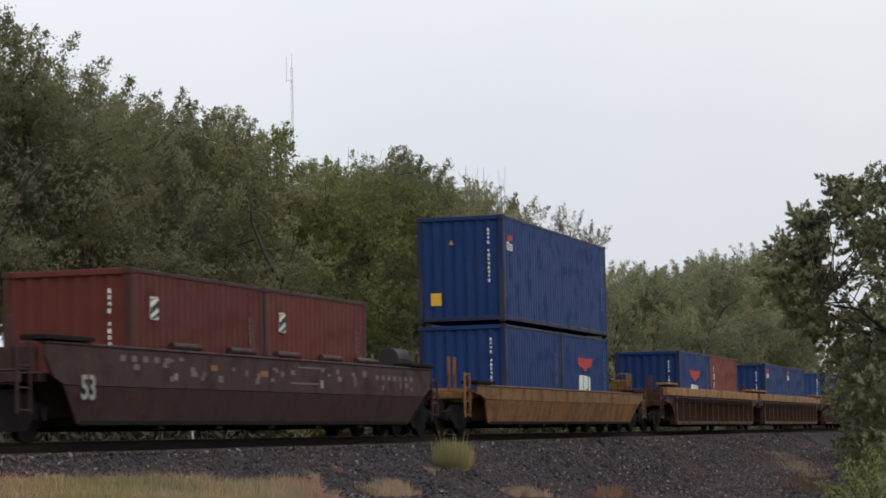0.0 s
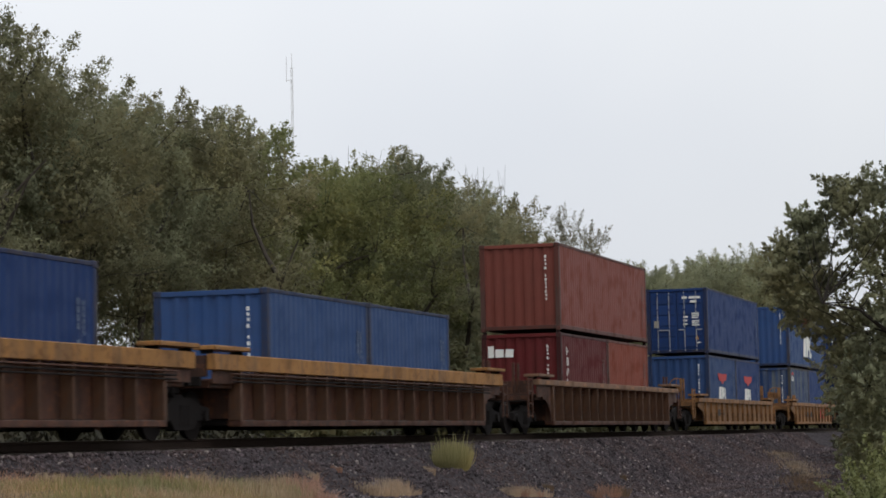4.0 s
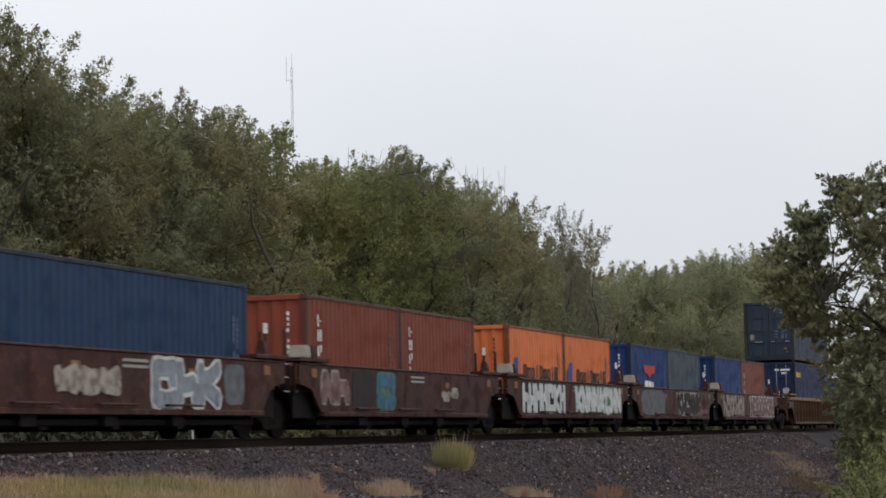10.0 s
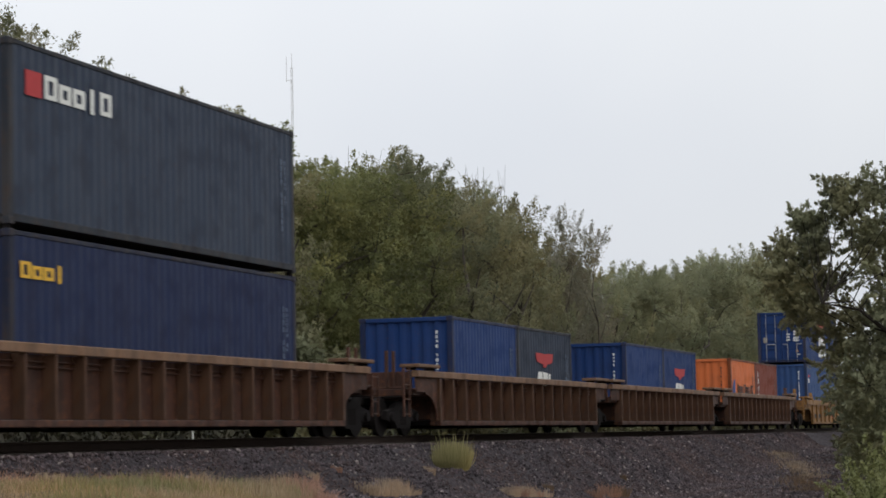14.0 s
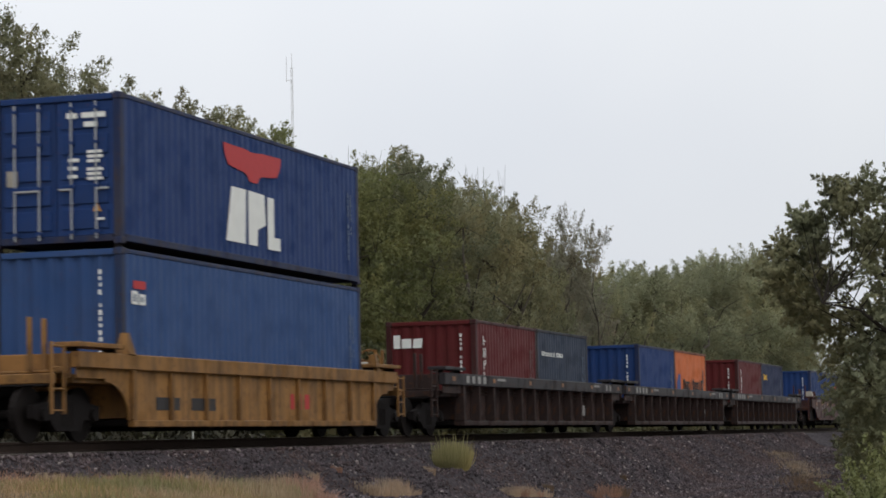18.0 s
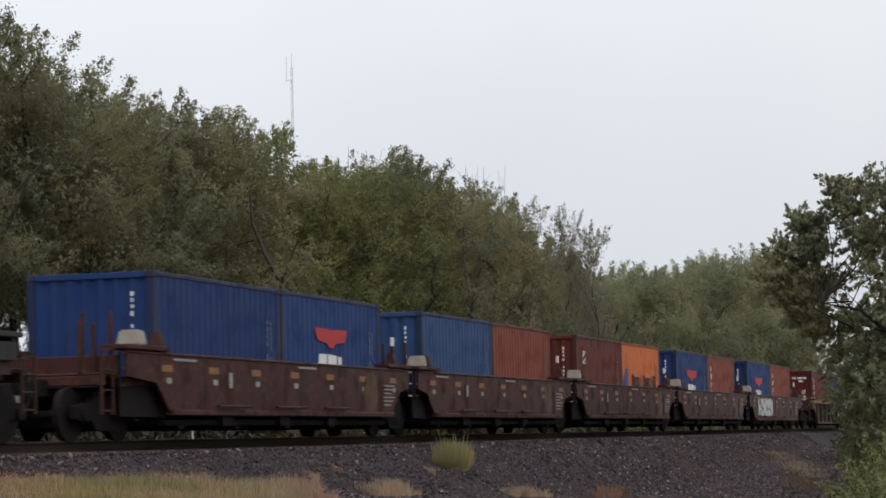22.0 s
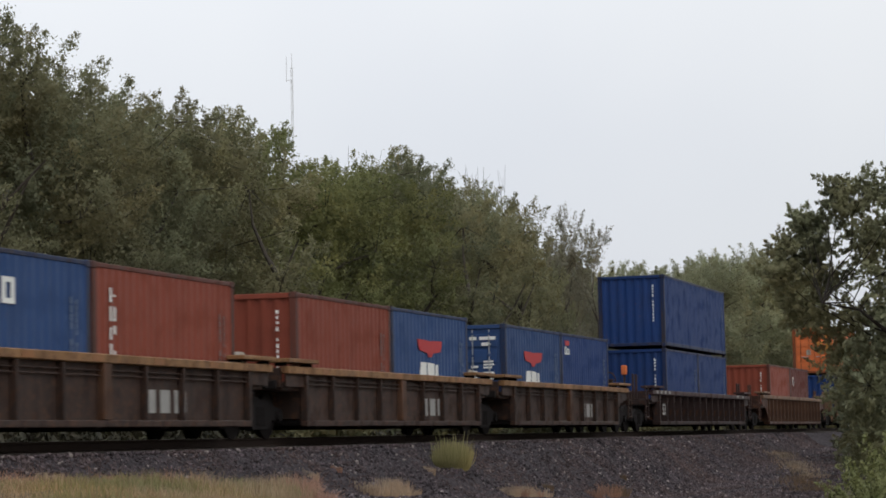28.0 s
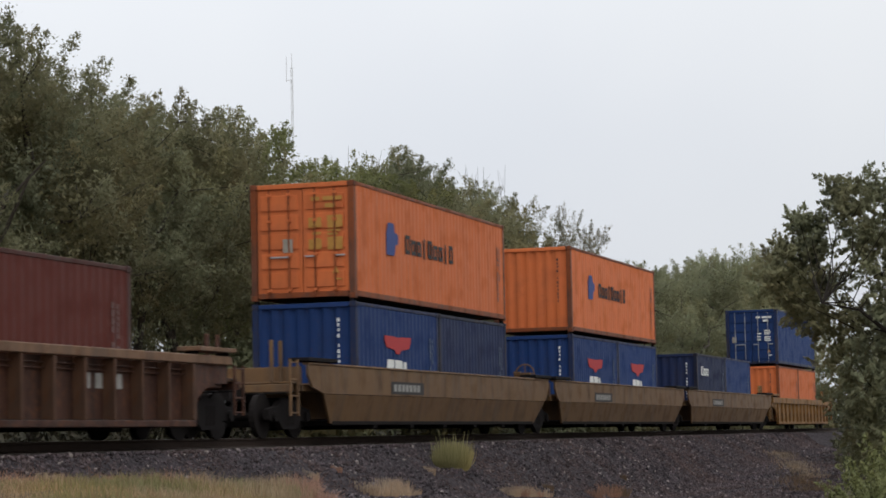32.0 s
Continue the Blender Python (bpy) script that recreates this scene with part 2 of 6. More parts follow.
BARK = plain("grey_brown_bark", (0.05, 0.04, 0.03), 0.95, vary=0.4, scale=9)
# bark darkened in its colour, for leaf shade that the limbs do not get
BARK_DARK = plain("shade_darkened_bark", (0.022, 0.018, 0.015), 0.95, vary=0.4, scale=9, spec=0.1)
LEAF_A = leafy("olive_leaves", (0.188, 0.185, 0.104), (0.220, 0.212, 0.116), 0.75, 0.45)
LEAF_B = leafy("dull_green_leaves", (0.180, 0.190, 0.110), (0.212, 0.220, 0.124), 0.75, 0.45)
LEAF_C = leafy("yellow_green_leaves", (0.172, 0.186, 0.074), (0.210, 0.220, 0.088), 0.75, 0.45)
LEAF_D = leafy("grey_brown_leaves", (0.20, 0.192, 0.140), (0.245, 0.235, 0.172), 0.75, 0.45)
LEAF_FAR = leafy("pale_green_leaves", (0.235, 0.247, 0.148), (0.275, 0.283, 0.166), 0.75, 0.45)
LEAF_NEAR = leafy("dark_green_leaves", (0.205, 0.215, 0.13), (0.265, 0.27, 0.16), 0.7, 0.5)
# shrub leaves coloured darker to hold the shadow under the near trees
LEAF_SHADE = leafy("shadow_dark_shrub_leaves", (0.085, 0.09, 0.052), (0.115, 0.12, 0.068), 0.75, 0.35)
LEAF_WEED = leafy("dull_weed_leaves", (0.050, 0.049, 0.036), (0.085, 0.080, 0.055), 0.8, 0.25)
LEAF_BUSH = leafy("fresh_green_leaves", (0.135, 0.150, 0.056), (0.190, 0.200, 0.082), 0.7, 0.4)
GRASS_DRY = leafy("dry_grass_blades", (0.22, 0.165, 0.105), (0.42, 0.32, 0.205), 0.8, 0.15)
GRASS_GREEN = leafy("green_grass_blades", (0.145, 0.142, 0.058), (0.28, 0.262, 0.12), 0.8, 0.15)
GRASS_RED = leafy("reddish_dry_grass", (0.22, 0.12, 0.085), (0.38, 0.23, 0.165), 0.8, 0.15)
GRASS_STRAW = leafy("pinkish_straw_grass", (0.26, 0.195, 0.14), (0.46, 0.36, 0.26), 0.8, 0.15)
GRASS_BROWN = leafy("brown_rough_grass", (0.085, 0.06, 0.04), (0.17, 0.12, 0.075), 0.8, 0.15)
WEED = leafy("yellow_green_weed_stems", (0.20, 0.18, 0.075), (0.36, 0.325, 0.155), 0.8, 0.15)
STONE = stone_mat()
GROUND = ground_mat()

# ---------------------------------------------------------------- mesh tools
MESHES = {}


def to_mesh(name, bm):
    me = bpy.data.meshes.new(name)
    bm.normal_update()
    bm.to_mesh(me)
    bm.free()
    me.materials.append(None)
    return me


def raw_mesh(name, verts, faces):
    me = bpy.data.meshes.new(name)
    me.from_pydata(verts, [], faces)
    me.materials.append(None)
    return me


def part(name, me, material, parent, m=None, label=""):
    """Links a mesh (or a bmesh) as one object under a thing or a part; alike parts share the mesh."""
    if isinstance(me, bmesh.types.BMesh):
        me = to_mesh(name, me)
    ob = new(name, me)
    ob.material_slots[0].link = "OBJECT"
    ob.material_slots[0].material = material
    ob.parent = parent
    if m is not None:
        ob.matrix_basis = m
    return tagged(ob, label)


def thing(name, label, category, group="", kind=""):
    return tagged(new(name), label, category, group, kind)


def add_box(bm, x0, x1, y0, y1, z0, z1, bevel=0.0):
    r = bmesh.ops.create_cube(bm, size=1.0)
    c = Vector(((x0 + x1) / 2, (y0 + y1) / 2, (z0 + z1) / 2))
    s = (abs(x1 - x0), abs(y1 - y0), abs(z1 - z0))
    for v in r["verts"]:
        v.co = Vector((v.co.x * s[0], v.co.y * s[1], v.co.z * s[2])) + c
    if bevel:
        es = list({e for v in r["verts"] for e in v.link_edges})
        bmesh.ops.bevel(bm, geom=es, offset=bevel, segments=1, affect="EDGES")


def box_mesh(sx, sy, sz, bevel=0.01):
    """A box with softened edges, shared by all parts of that size; its origin is its middle."""
    key = ("box", round(sx, 3), round(sy, 3), round(sz, 3), bevel)
    if key not in MESHES:
        bm = bmesh.new()
        add_box(bm, -sx / 2, sx / 2, -sy / 2, sy / 2, -sz / 2, sz / 2, min(bevel, 0.3 * min(sx, sy, sz)))
        MESHES[key] = to_mesh("box", bm)
    return MESHES[key]


def bar(name, x0, x1, y0, y1, z0, z1, mat, parent, label="", bevel=0.01):
    me = box_mesh(abs(x1 - x0), abs(y1 - y0), abs(z1 - z0), bevel)
    return part(name, me, mat, parent, Matrix.Translation(((x0 + x1) / 2, (y0 + y1) / 2, (z0 + z1) / 2)), label)


def add_tube(bm, a, b, r0, r1=None, n=8, cap=True):
    a, b = Vector(a), Vector(b)
    d = b - a
    q = Vector((0, 0, 1)).rotation_difference(d.normalized())
    bmesh.ops.create_cone(bm, cap_ends=cap, segments=n, radius1=r0, radius2=r0 if r1 is None else r1, depth=d.length,
                          matrix=Matrix.Translation((a + b) / 2) @ q.to_matrix().to_4x4())


def tube_mesh(key, segs, r, n=8):
    if key not in MESHES:
        bm = bmesh.new()
        for a, b in segs:
            add_tube(bm, a, b, r, r, n)
        MESHES[key] = to_mesh("tube", bm)
    return MESHES[key]


def flat(pts, depth=0.006):
    """A thin painted plate in the xz plane from its outline, facing -y."""
    bm = bmesh.new()
    vs = [bm.verts.new((x, 0, z)) for x, z in pts]
    f = bm.faces.new(vs)
    r = bmesh.ops.extrude_face_region(bm, geom=[f])
    for v in r["geom"]:
        if isinstance(v, bmesh.types.BMVert):
            v.co.y -= depth
    bmesh.ops.recalc_face_normals(bm, faces=bm.faces)
    return bm


def plates(outlines, depth=0.006):
    """Several painted plates in one mesh: a line of small marks."""
    V, F = [], []
    for pts in outlines:
        k, n = len(V), len(pts)
        V += [(x, -depth, z) for x, z in pts] + [(x, 0, z) for x, z in pts]
        F.append(tuple(range(k, k + n)))
        F += [(k + i, k + n + i, k + n + (i + 1) % n, k + (i + 1) % n) for i in range(n)]
    return raw_mesh("marks", V, F)


def text_mesh(body, size):
    key = ("text", body, size)
    if key not in MESHES:
        cu = bpy.data.curves.new("number", "FONT")
        cu.body, cu.size, cu.extrude, cu.align_x = body, size, 0.004, "CENTER"
        cu.offset = size * 0.02
        tmp = bpy.data.objects.new("number", cu)
        me = bpy.data.meshes.new_from_object(tmp)
        bpy.data.objects.remove(tmp)
        me.materials.clear()
        me.materials.append(None)
        MESHES[key] = me
    return MESHES[key]


FACE_SIDE = Matrix.Rotation(radians(90), 4, "X")
FACE_END = Matrix.Rotation(radians(-90), 4, "Z") @ Matrix.Rotation(radians(90), 4, "X")

# ---------------------------------------------------------------- ground and track
LIE_X = np.array([-900, 0, 24, 28, 33, 37, 46, 55, 65, 78, 92, 110, 900], float)
LIE_Z = np.array([-1.2, -1.5, -0.62, -0.68, -0.83, -1.10, -1.45, -1.7, -2.0, -1.7, -1.05, -0.95, -0.9], float)


def ground_z(x, y):
    """Height of the ground: a ballast bed on a bank that is high at first, deeper further up the line."""
    bed = -0.24 - max(0.0, abs(y) - 1.75) * 0.72
    if y < 0:
        low = float(np.interp(x, LIE_X, LIE_Z))
        if y < -5:
            low += (-1.65 - low) * min(1.0, (-5 - y) / 7)
    else:
        low = -0.85
    k = 0.10
    top = max(bed, low)
    z = top + k * math.exp(-abs(bed - low) / k) * 0.5
    if abs(y) > 2.2:
        z += 0.10 * noise.noise((x * 0.45, y * 0.6, 0)) + 0.03 * noise.noise((x * 1.9, y * 1.9, 3))
    ledge = math.exp(-((x - 49.7) / 1.1) ** 4 - ((y + 2.5) / 0.5) ** 4)
    z += (-0.80 - z) * ledge
    g = 1.0 if bed > low - 0.10 else max(0.0, 1 - (low - 0.10 - bed) * 2.0)
    if -12 < y < 0:
        edge = 29.2 + 2.2 * (y + 6.5) + 0.9 * noise.noise((x * 0.5, y * 0.7, 5.0))
        g = max(g, min(1.0, max(0.0, (x - edge) / 1.6)) * min(1.0, max(0.0, (y + 11.5) / 2)) * min(1.0, max(0.0, (112 - x) / 6)))
    return z, g


def make_ground():
    xs = [-3000, -1200, -400, -120, -40, 0] + [8 + 1.0 * i for i in range(150)] + [170, 200, 260, 400, 900, 3000]
    ys = [-3000, -900, -250, -90, -45, -30, -22] + [-18 + 0.6 * i for i in range(20)] + [-6 + 0.2 * i for i in range(61)] + [7, 9, 12, 18, 30, 60, 160, 600, 3000]
    verts, grav = [], []
    for y in ys:
        for x in xs:
            z, g = ground_z(x, y)
            verts.append((x, y, z))
            grav.append(g)
    n = len(xs)
    faces = [(j * n + i, j * n + i + 1, (j + 1) * n + i + 1, (j + 1) * n + i) for j in range(len(ys) - 1) for i in range(n - 1)]
    me = raw_mesh("ground", verts, faces)
    at = me.attributes.new("gravel", "FLOAT", "POINT")
    at.data.foreach_set("value", grav)
    me.polygons.foreach_set("use_smooth", [True] * len(faces))
    ob = new("ground", me)
    me.materials[0] = GROUND
    tagged(ob, "gravel embankment running out into dry grass and soil", "ground", kind="structure")


make_ground()


def make_ballast():
    """Loose crushed stone over the near shoulder and slope of the bed."""
    rng = np.random.default_rng(4)
    base = np.array([(1, 0, 0), (-1, 0, 0), (0, 1, 0), (0, -1, 0), (0, 0, 1), (0, 0, -1)], float)
    tri = np.array([(0, 2, 4), (2, 1, 4), (1, 3, 4), (3, 0, 4), (2, 0, 5), (1, 2, 5), (3, 1, 5), (0, 3, 5)])
    V, F, k = [], [], 0
    count = 46000
    xs = 26 + 84 * rng.random(count) ** 1.35
    ys = -1.45 - 3.4 * rng.random(count) ** 0.9
    xs = np.concatenate([xs, 30 + 56 * rng.random(22000) ** 1.2])
    ys = np.concatenate([ys, -3.6 - 6.9 * rng.random(22000)])
    xs = np.concatenate([xs, 84 + 27 * rng.random(6000)])
    ys = np.concatenate([ys, -3.0 - 5.5 * rng.random(6000)])
    for x, y in zip(xs, ys):
        z, g = ground_z(x, y)
        if rng.random() > g:
            continue
        s = rng.uniform(0.016, 0.05) * (1.15 if x > 60 else 1.0)
        q = base * (1 + 0.45 * (rng.random((6, 1)) - 0.5)) * rng.uniform(0.6, 1.25, 3) * s
        a = rng.random() * 6.28
        c, t = math.cos(a), math.sin(a)
        q = q @ np.array([(c, -t, 0), (t, c, 0), (0, 0, 1)])
        b = rng.random() * 2.5
        c, t = math.cos(b), math.sin(b)
        q = q @ np.array([(1, 0, 0), (0, c, -t), (0, t, c)])
        V.append(q + (x, y, z + 0.3 * s))
        F.append(tri + k)
        k += 6
    me = raw_mesh("ballast_stones", np.concatenate(V).tolist(), np.concatenate(F).tolist())
    me.materials[0] = STONE
    tagged(new("ballast_stones", me), "grey and brown crushed stone ballast on the track bank", "gravel", kind="stuff")


make_ballast()


def make_track():
    tr = thing("railway_track", "rusty steel rails with bright heads on timber ties", "track", kind="structure")
    prof = [(-0.075, -0.18), (0.075, -0.18), (0.07, -0.165), (0.012, -0.15), (0.012, -0.05), (0.036, -0.04), (0.036, -0.004), (-0.036, -0.004), (-0.036, -0.04), (-0.012, -0.05), (-0.012, -0.15), (-0.07, -0.165)]
    n = len(prof)
    for side in (-0.755, 0.755):
        vs = [(x, side + y, z) for x in (-760, 1100) for y, z in prof]
        fs = [(i, (i + 1) % n, n + (i + 1) % n, n + i) for i in range(n)]
        rail = part("rail", raw_mesh("rail", vs, fs), RAILSIDE, tr)
        bar("rail_head", -760, 1100, side - 0.034, side + 0.034, -0.003, 0.0, SHINE, rail, "bright worn steel running surface", 0)
    tie = box_mesh(0.23, 2.6, 0.17, 0.015)
    for i in range(190):
        part("tie", tie, TIMBER, tr, pose(14 + 0.6 * i, 0, -0.268, 0, 0, 0))


make_track()


# ---------------------------------------------------------------- trees and weeds
def leaf_mesh(name, V, N):
    """One small pointed face a leaf; the shading follows the rounded mass that the leaf belongs to."""
    me = bpy.data.meshes.new(name)
    n = len(V) // 3
    me.from_pydata(V.tolist(), [], np.arange(n * 3).reshape(n, 3).tolist(), shade_flat=False)
    me.normals_split_custom_set_from_vertices(N.tolist())
    me.materials.append(None)
    return me


def unit(a):
    return a / (np.linalg.norm(a, axis=1)[:, None] + 1e-6)


def leaves(rng, p, way, nm, size, loose=0.8):
    """Leaves at the points p that lie roughly along way; nm is the outward direction of the mass."""
    n = len(p)
    d = unit(way * 0.7 + rng.normal(size=(n, 3)) * loose)
    w = unit(np.cross(d, nm + rng.normal(size=(n, 3)) * 0.5))
    w *= np.where((np.cross(d, w) * nm).sum(1) > 0, 1.0, -1.0)[:, None]
    ln = size * rng.uniform(0.6, 1.3, n)[:, None]
    wd = ln * rng.uniform(0.26, 0.40, n)[:, None]
    V = np.stack([p - d * ln * 0.45 + w * wd, p - d * ln * 0.35 - w * wd, p + d * ln * 0.7], 1).reshape(-1, 3)
    sh = unit(nm + rng.normal(size=(n, 3)) * 0.25 + np.array((0, 0, 0.15)))
    return V, np.repeat(sh, 3, axis=0)


def fronds(rng, centres, sigma, lobe, per, size, stretch=1.0):
    """Leafy twigs that point out of the mass, leaves set along each and thinning to its tip."""
    per_c = np.maximum(8, (per * np.minimum(1, (sigma / sigma.max()) ** 1.3)).astype(int))
    out = unit(centres - lobe)
    axis = unit(out * 0.8 + rng.normal(size=out.shape) * 0.42 + np.array((0, 0, 0.45)))
    length = stretch * sigma * rng.uniform(2.6, 4.6, len(sigma))
    c, o, ax = (np.repeat(q, per_c, axis=0) for q in (centres, out, axis))
    sg, ln = np.repeat(sigma, per_c)[:, None], np.repeat(length, per_c)[:, None]
    n = len(c)
    f = rng.random(n)[:, None] ** 1.15
    off = rng.normal(size=(n, 3)) * sg * (0.80 - 0.62 * f)
    p = c + ax * ln * (f - 0.35) + off
    p[:, 2] -= (0.16 * ln * f ** 2)[:, 0]
    nm = unit(o * 0.85 + unit(off) * 0.45 + np.array((0, 0, 0.30)))
    return leaves(rng, p, ax, nm, size)


def limb(rng, bm, a, way, length, r, bends=3, n=6):
    """A tapering, crooked limb. Returns the points along it."""
    pts = [Vector(a)]
    d = Vector(way).normalized()
    for i in range(bends):
        d = (d + Vector(rng.normal(size=3) * 0.22) + Vector((0, 0, 0.10))).normalized()
        q = pts[-1] + d * (length / bends)
        add_tube(bm, pts[-1], q, r * (1 - i / (bends + 0.6)), r * (1 - (i + 1) / (bends + 0.6)), n, False)
        pts.append(q)
    return pts


def tree_meshes(seed, height, spread, per=110, size=0.11, stem=0.18, low=0.2, lobes=9, puffs=26):
    """Trunk and crown of a many-stemmed tree: limbs that carry rounded masses of leafy puffs."""
    rng = np.random.default_rng(seed)
    bm = bmesh.new()
    u = height / 10.0
    turn = rng.random() * 6.28
    heads = []
    for i in range(lobes):
        f = (i + 0.5) / lobes
        z = height * (low + 0.06 + (0.82 - low) * f ** 0.9)
        reach = spread * (0.78 if f < 0.6 else 0.78 - 1.1 * (f - 0.6)) * rng.uniform(0.75, 1.1)
        a = turn + i * 2.4
        heads.append((Vector((math.cos(a) * reach, math.sin(a) * reach, z)), spread * rng.uniform(0.46, 0.62) * (1.0 if f < 0.7 else 0.8)))
    heads.append((Vector((0, 0, height * 0.80)), spread * 0.5))
    heads.append((Vector((0, 0, height * (low + 0.25))), spread * 0.6))
    stems = []
    for s in range(3):
        a = turn + s * 2.09
        stems.append(limb(rng, bm, (0.08 * u * math.cos(a), 0.08 * u * math.sin(a), -0.3), (math.cos(a) * 0.2, math.sin(a) * 0.2, 1), height * 0.72, stem, 6, 8))
    cen, sig, lobe_of, core, core_n = [], [], [], [], []
    for c, r in heads:
        near = min((p for st in stems for p in st if p.z < c.z - 0.2 * r), key=lambda p: (p - c).length, default=stems[0][1])
        tip = limb(rng, bm, near, c - near, (c - near).length, stem * 0.45, 3, 6)[-1]
        for k in range(puffs):
            d = rng.normal(size=3)
            d /= np.linalg.norm(d)
            d[2] = d[2] * 0.85 + 0.18
            q = np.array(c) + d * r * rng.uniform(0.62, 1.05) * np.array((1, 1, 0.85))
            cen.append(q)
            sig.append(rng.uniform(0.12, 0.24) * (0.5 + 0.5 * u))
            lobe_of.append(np.array(c))
            if d[2] > 0.30 and rng.random() < 0.5:
                cen.append(q + np.array((d[0] * 0.3, d[1] * 0.3, 0.34)) * (0.4 + 0.6 * u))
                sig.append(rng.uniform(0.10, 0.16) * (0.4 + 0.6 * u))
                lobe_of.append(np.array(c))
            if k % 6 == 0:
                add_tube(bm, tip, Vector(q + d * 0.25), stem * 0.09, stem * 0.03, 4, False)
        m = int(0.2 * per * puffs)
        dd = unit(rng.normal(size=(m, 3)))
        core.append(np.array(c) + dd * (r * 0.74 * rng.random(m) ** 0.4)[:, None] * np.array((1, 1, 0.85)))
        core_n.append(dd)
    V, N = fronds(rng, np.array(cen), np.array(sig), np.array(lobe_of), per, size)
    cn = np.concatenate(core_n)
    V2, N2 = leaves(rng, np.concatenate(core), unit(rng.normal(size=cn.shape)), unit(cn + np.array((0, 0, 0.2))), size * 1.4)
    V, N = np.concatenate([V, V2]), np.concatenate([N, N2])
    k = height / np.percentile(V[:, 2], 99.8)
    V *= k
    bmesh.ops.scale(bm, vec=(k, k, k), verts=bm.verts)
    return to_mesh("trunk", bm), leaf_mesh("crown", V, N)


SWAYING = []


def make_tree(meshes, leaf, m, label, group="", sway=0.0):
    t = thing("tree", label, "tree", group)
    part("trunk", meshes[0], BARK, t)
    crown = part("crown", meshes[1], leaf, t)
    if sway:
        SWAYING.append((crown, sway, 0.07 * m.translation.x, Matrix()))
    t.matrix_basis = m
    return t


def leaning_tree():
    """The tree that hangs in beside the line: a trunk, and boughs that toss in the wind, each with its leaves."""
    t = thing("tree", "dark green tree with loose leafy boughs tossing beside the line", "tree")
    rng = np.random.default_rng(77)
    bm = bmesh.new()
    stem = limb(rng, bm, (0, 0, -0.3), (0.0, -0.05, 1), 6.6, 0.15, 7, 9)
    part("trunk", bm, BARK_DARK, t)
    # bough tips: how far they reach towards the line, height, size of the leafy mass
    tips = [(2.16, 7.10, 0.38), (1.89, 6.65, 0.46), (1.36, 7.0, 0.50), (2.72, 6.30, 0.42), (2.95, 6.50, 0.28), (2.55, 5.86, 0.45), (3.40, 5.78, 0.36), (3.55, 5.22, 0.48), (3.01, 5.37, 0.50), (2.39, 5.05, 0.45), (1.60, 5.95, 0.50),
            (1.0, 6.25, 0.85), (1.1, 5.1, 0.95), (0.6, 4.2, 0.9), (0.5, 5.6, 0.9), (1.85, 4.15, 0.55), (2.75, 4.40, 0.55), (3.25, 4.55, 0.42), (1.3, 3.7, 0.75), (2.15, 3.50, 0.66), (1.4, 2.7, 0.8), (1.95, 2.75, 0.6), (0.4, 6.9, 0.8), (1.6, 1.8, 0.75), (0.9, 1.7, 0.8)]
    for i, (y, z, r) in enumerate(tips):
        foot = min(stem, key=lambda p: abs(p.z - (z - 0.45 * y - 0.3)))
        tip = Vector((rng.uniform(-0.5, 0.5) if y > 1.5 else rng.uniform(-1.6, -0.9), y, z)) - foot
        bm = bmesh.new()
        joints = [Vector((0, 0, 0))] + [tip * f + Vector(rng.normal(size=3)) * 0.10 + Vector((0, 0, -0.35 * f * (1 - f))) for f in (0.25, 0.5, 0.75)] + [tip]
        for k in range(4):
            add_tube(bm, joints[k], joints[k + 1], 0.017 - 0.003 * k, 0.014 - 0.003 * k, 5, False)
        cen, sig, lobe = [], [], []
        for k in range(int(72 * r + 18)):
            d = rng.normal(size=3)
            d /= np.linalg.norm(d)
            q = np.array(tip) + d * r * rng.uniform(0.3, 1.22) * np.array((1, 0.95, 1.0))
            cen.append(q)
            sig.append(rng.uniform(0.040, 0.075))
            lobe.append(np.array(tip))
            if k % 5 == 0:
                add_tube(bm, tip, Vector(q + d * 0.15), 0.006, 0.003, 3, False)
        bough = part("bough", bm, BARK_DARK, t, Matrix.Translation(foot))
        V, N = fronds(rng, np.array(cen), np.array(sig), np.array(lobe), 50, 0.085, 1.9)
        part("leaves", leaf_mesh("leaves", V, N), LEAF_NEAR, bough)
        SWAYING.append((bough, 1.1 if z > 4 else 0.5, 0.5 * y + 0.25 * i, Matrix.Translation(foot)))
    t.matrix_basis = pose(51.0, -13.35, -1.86)


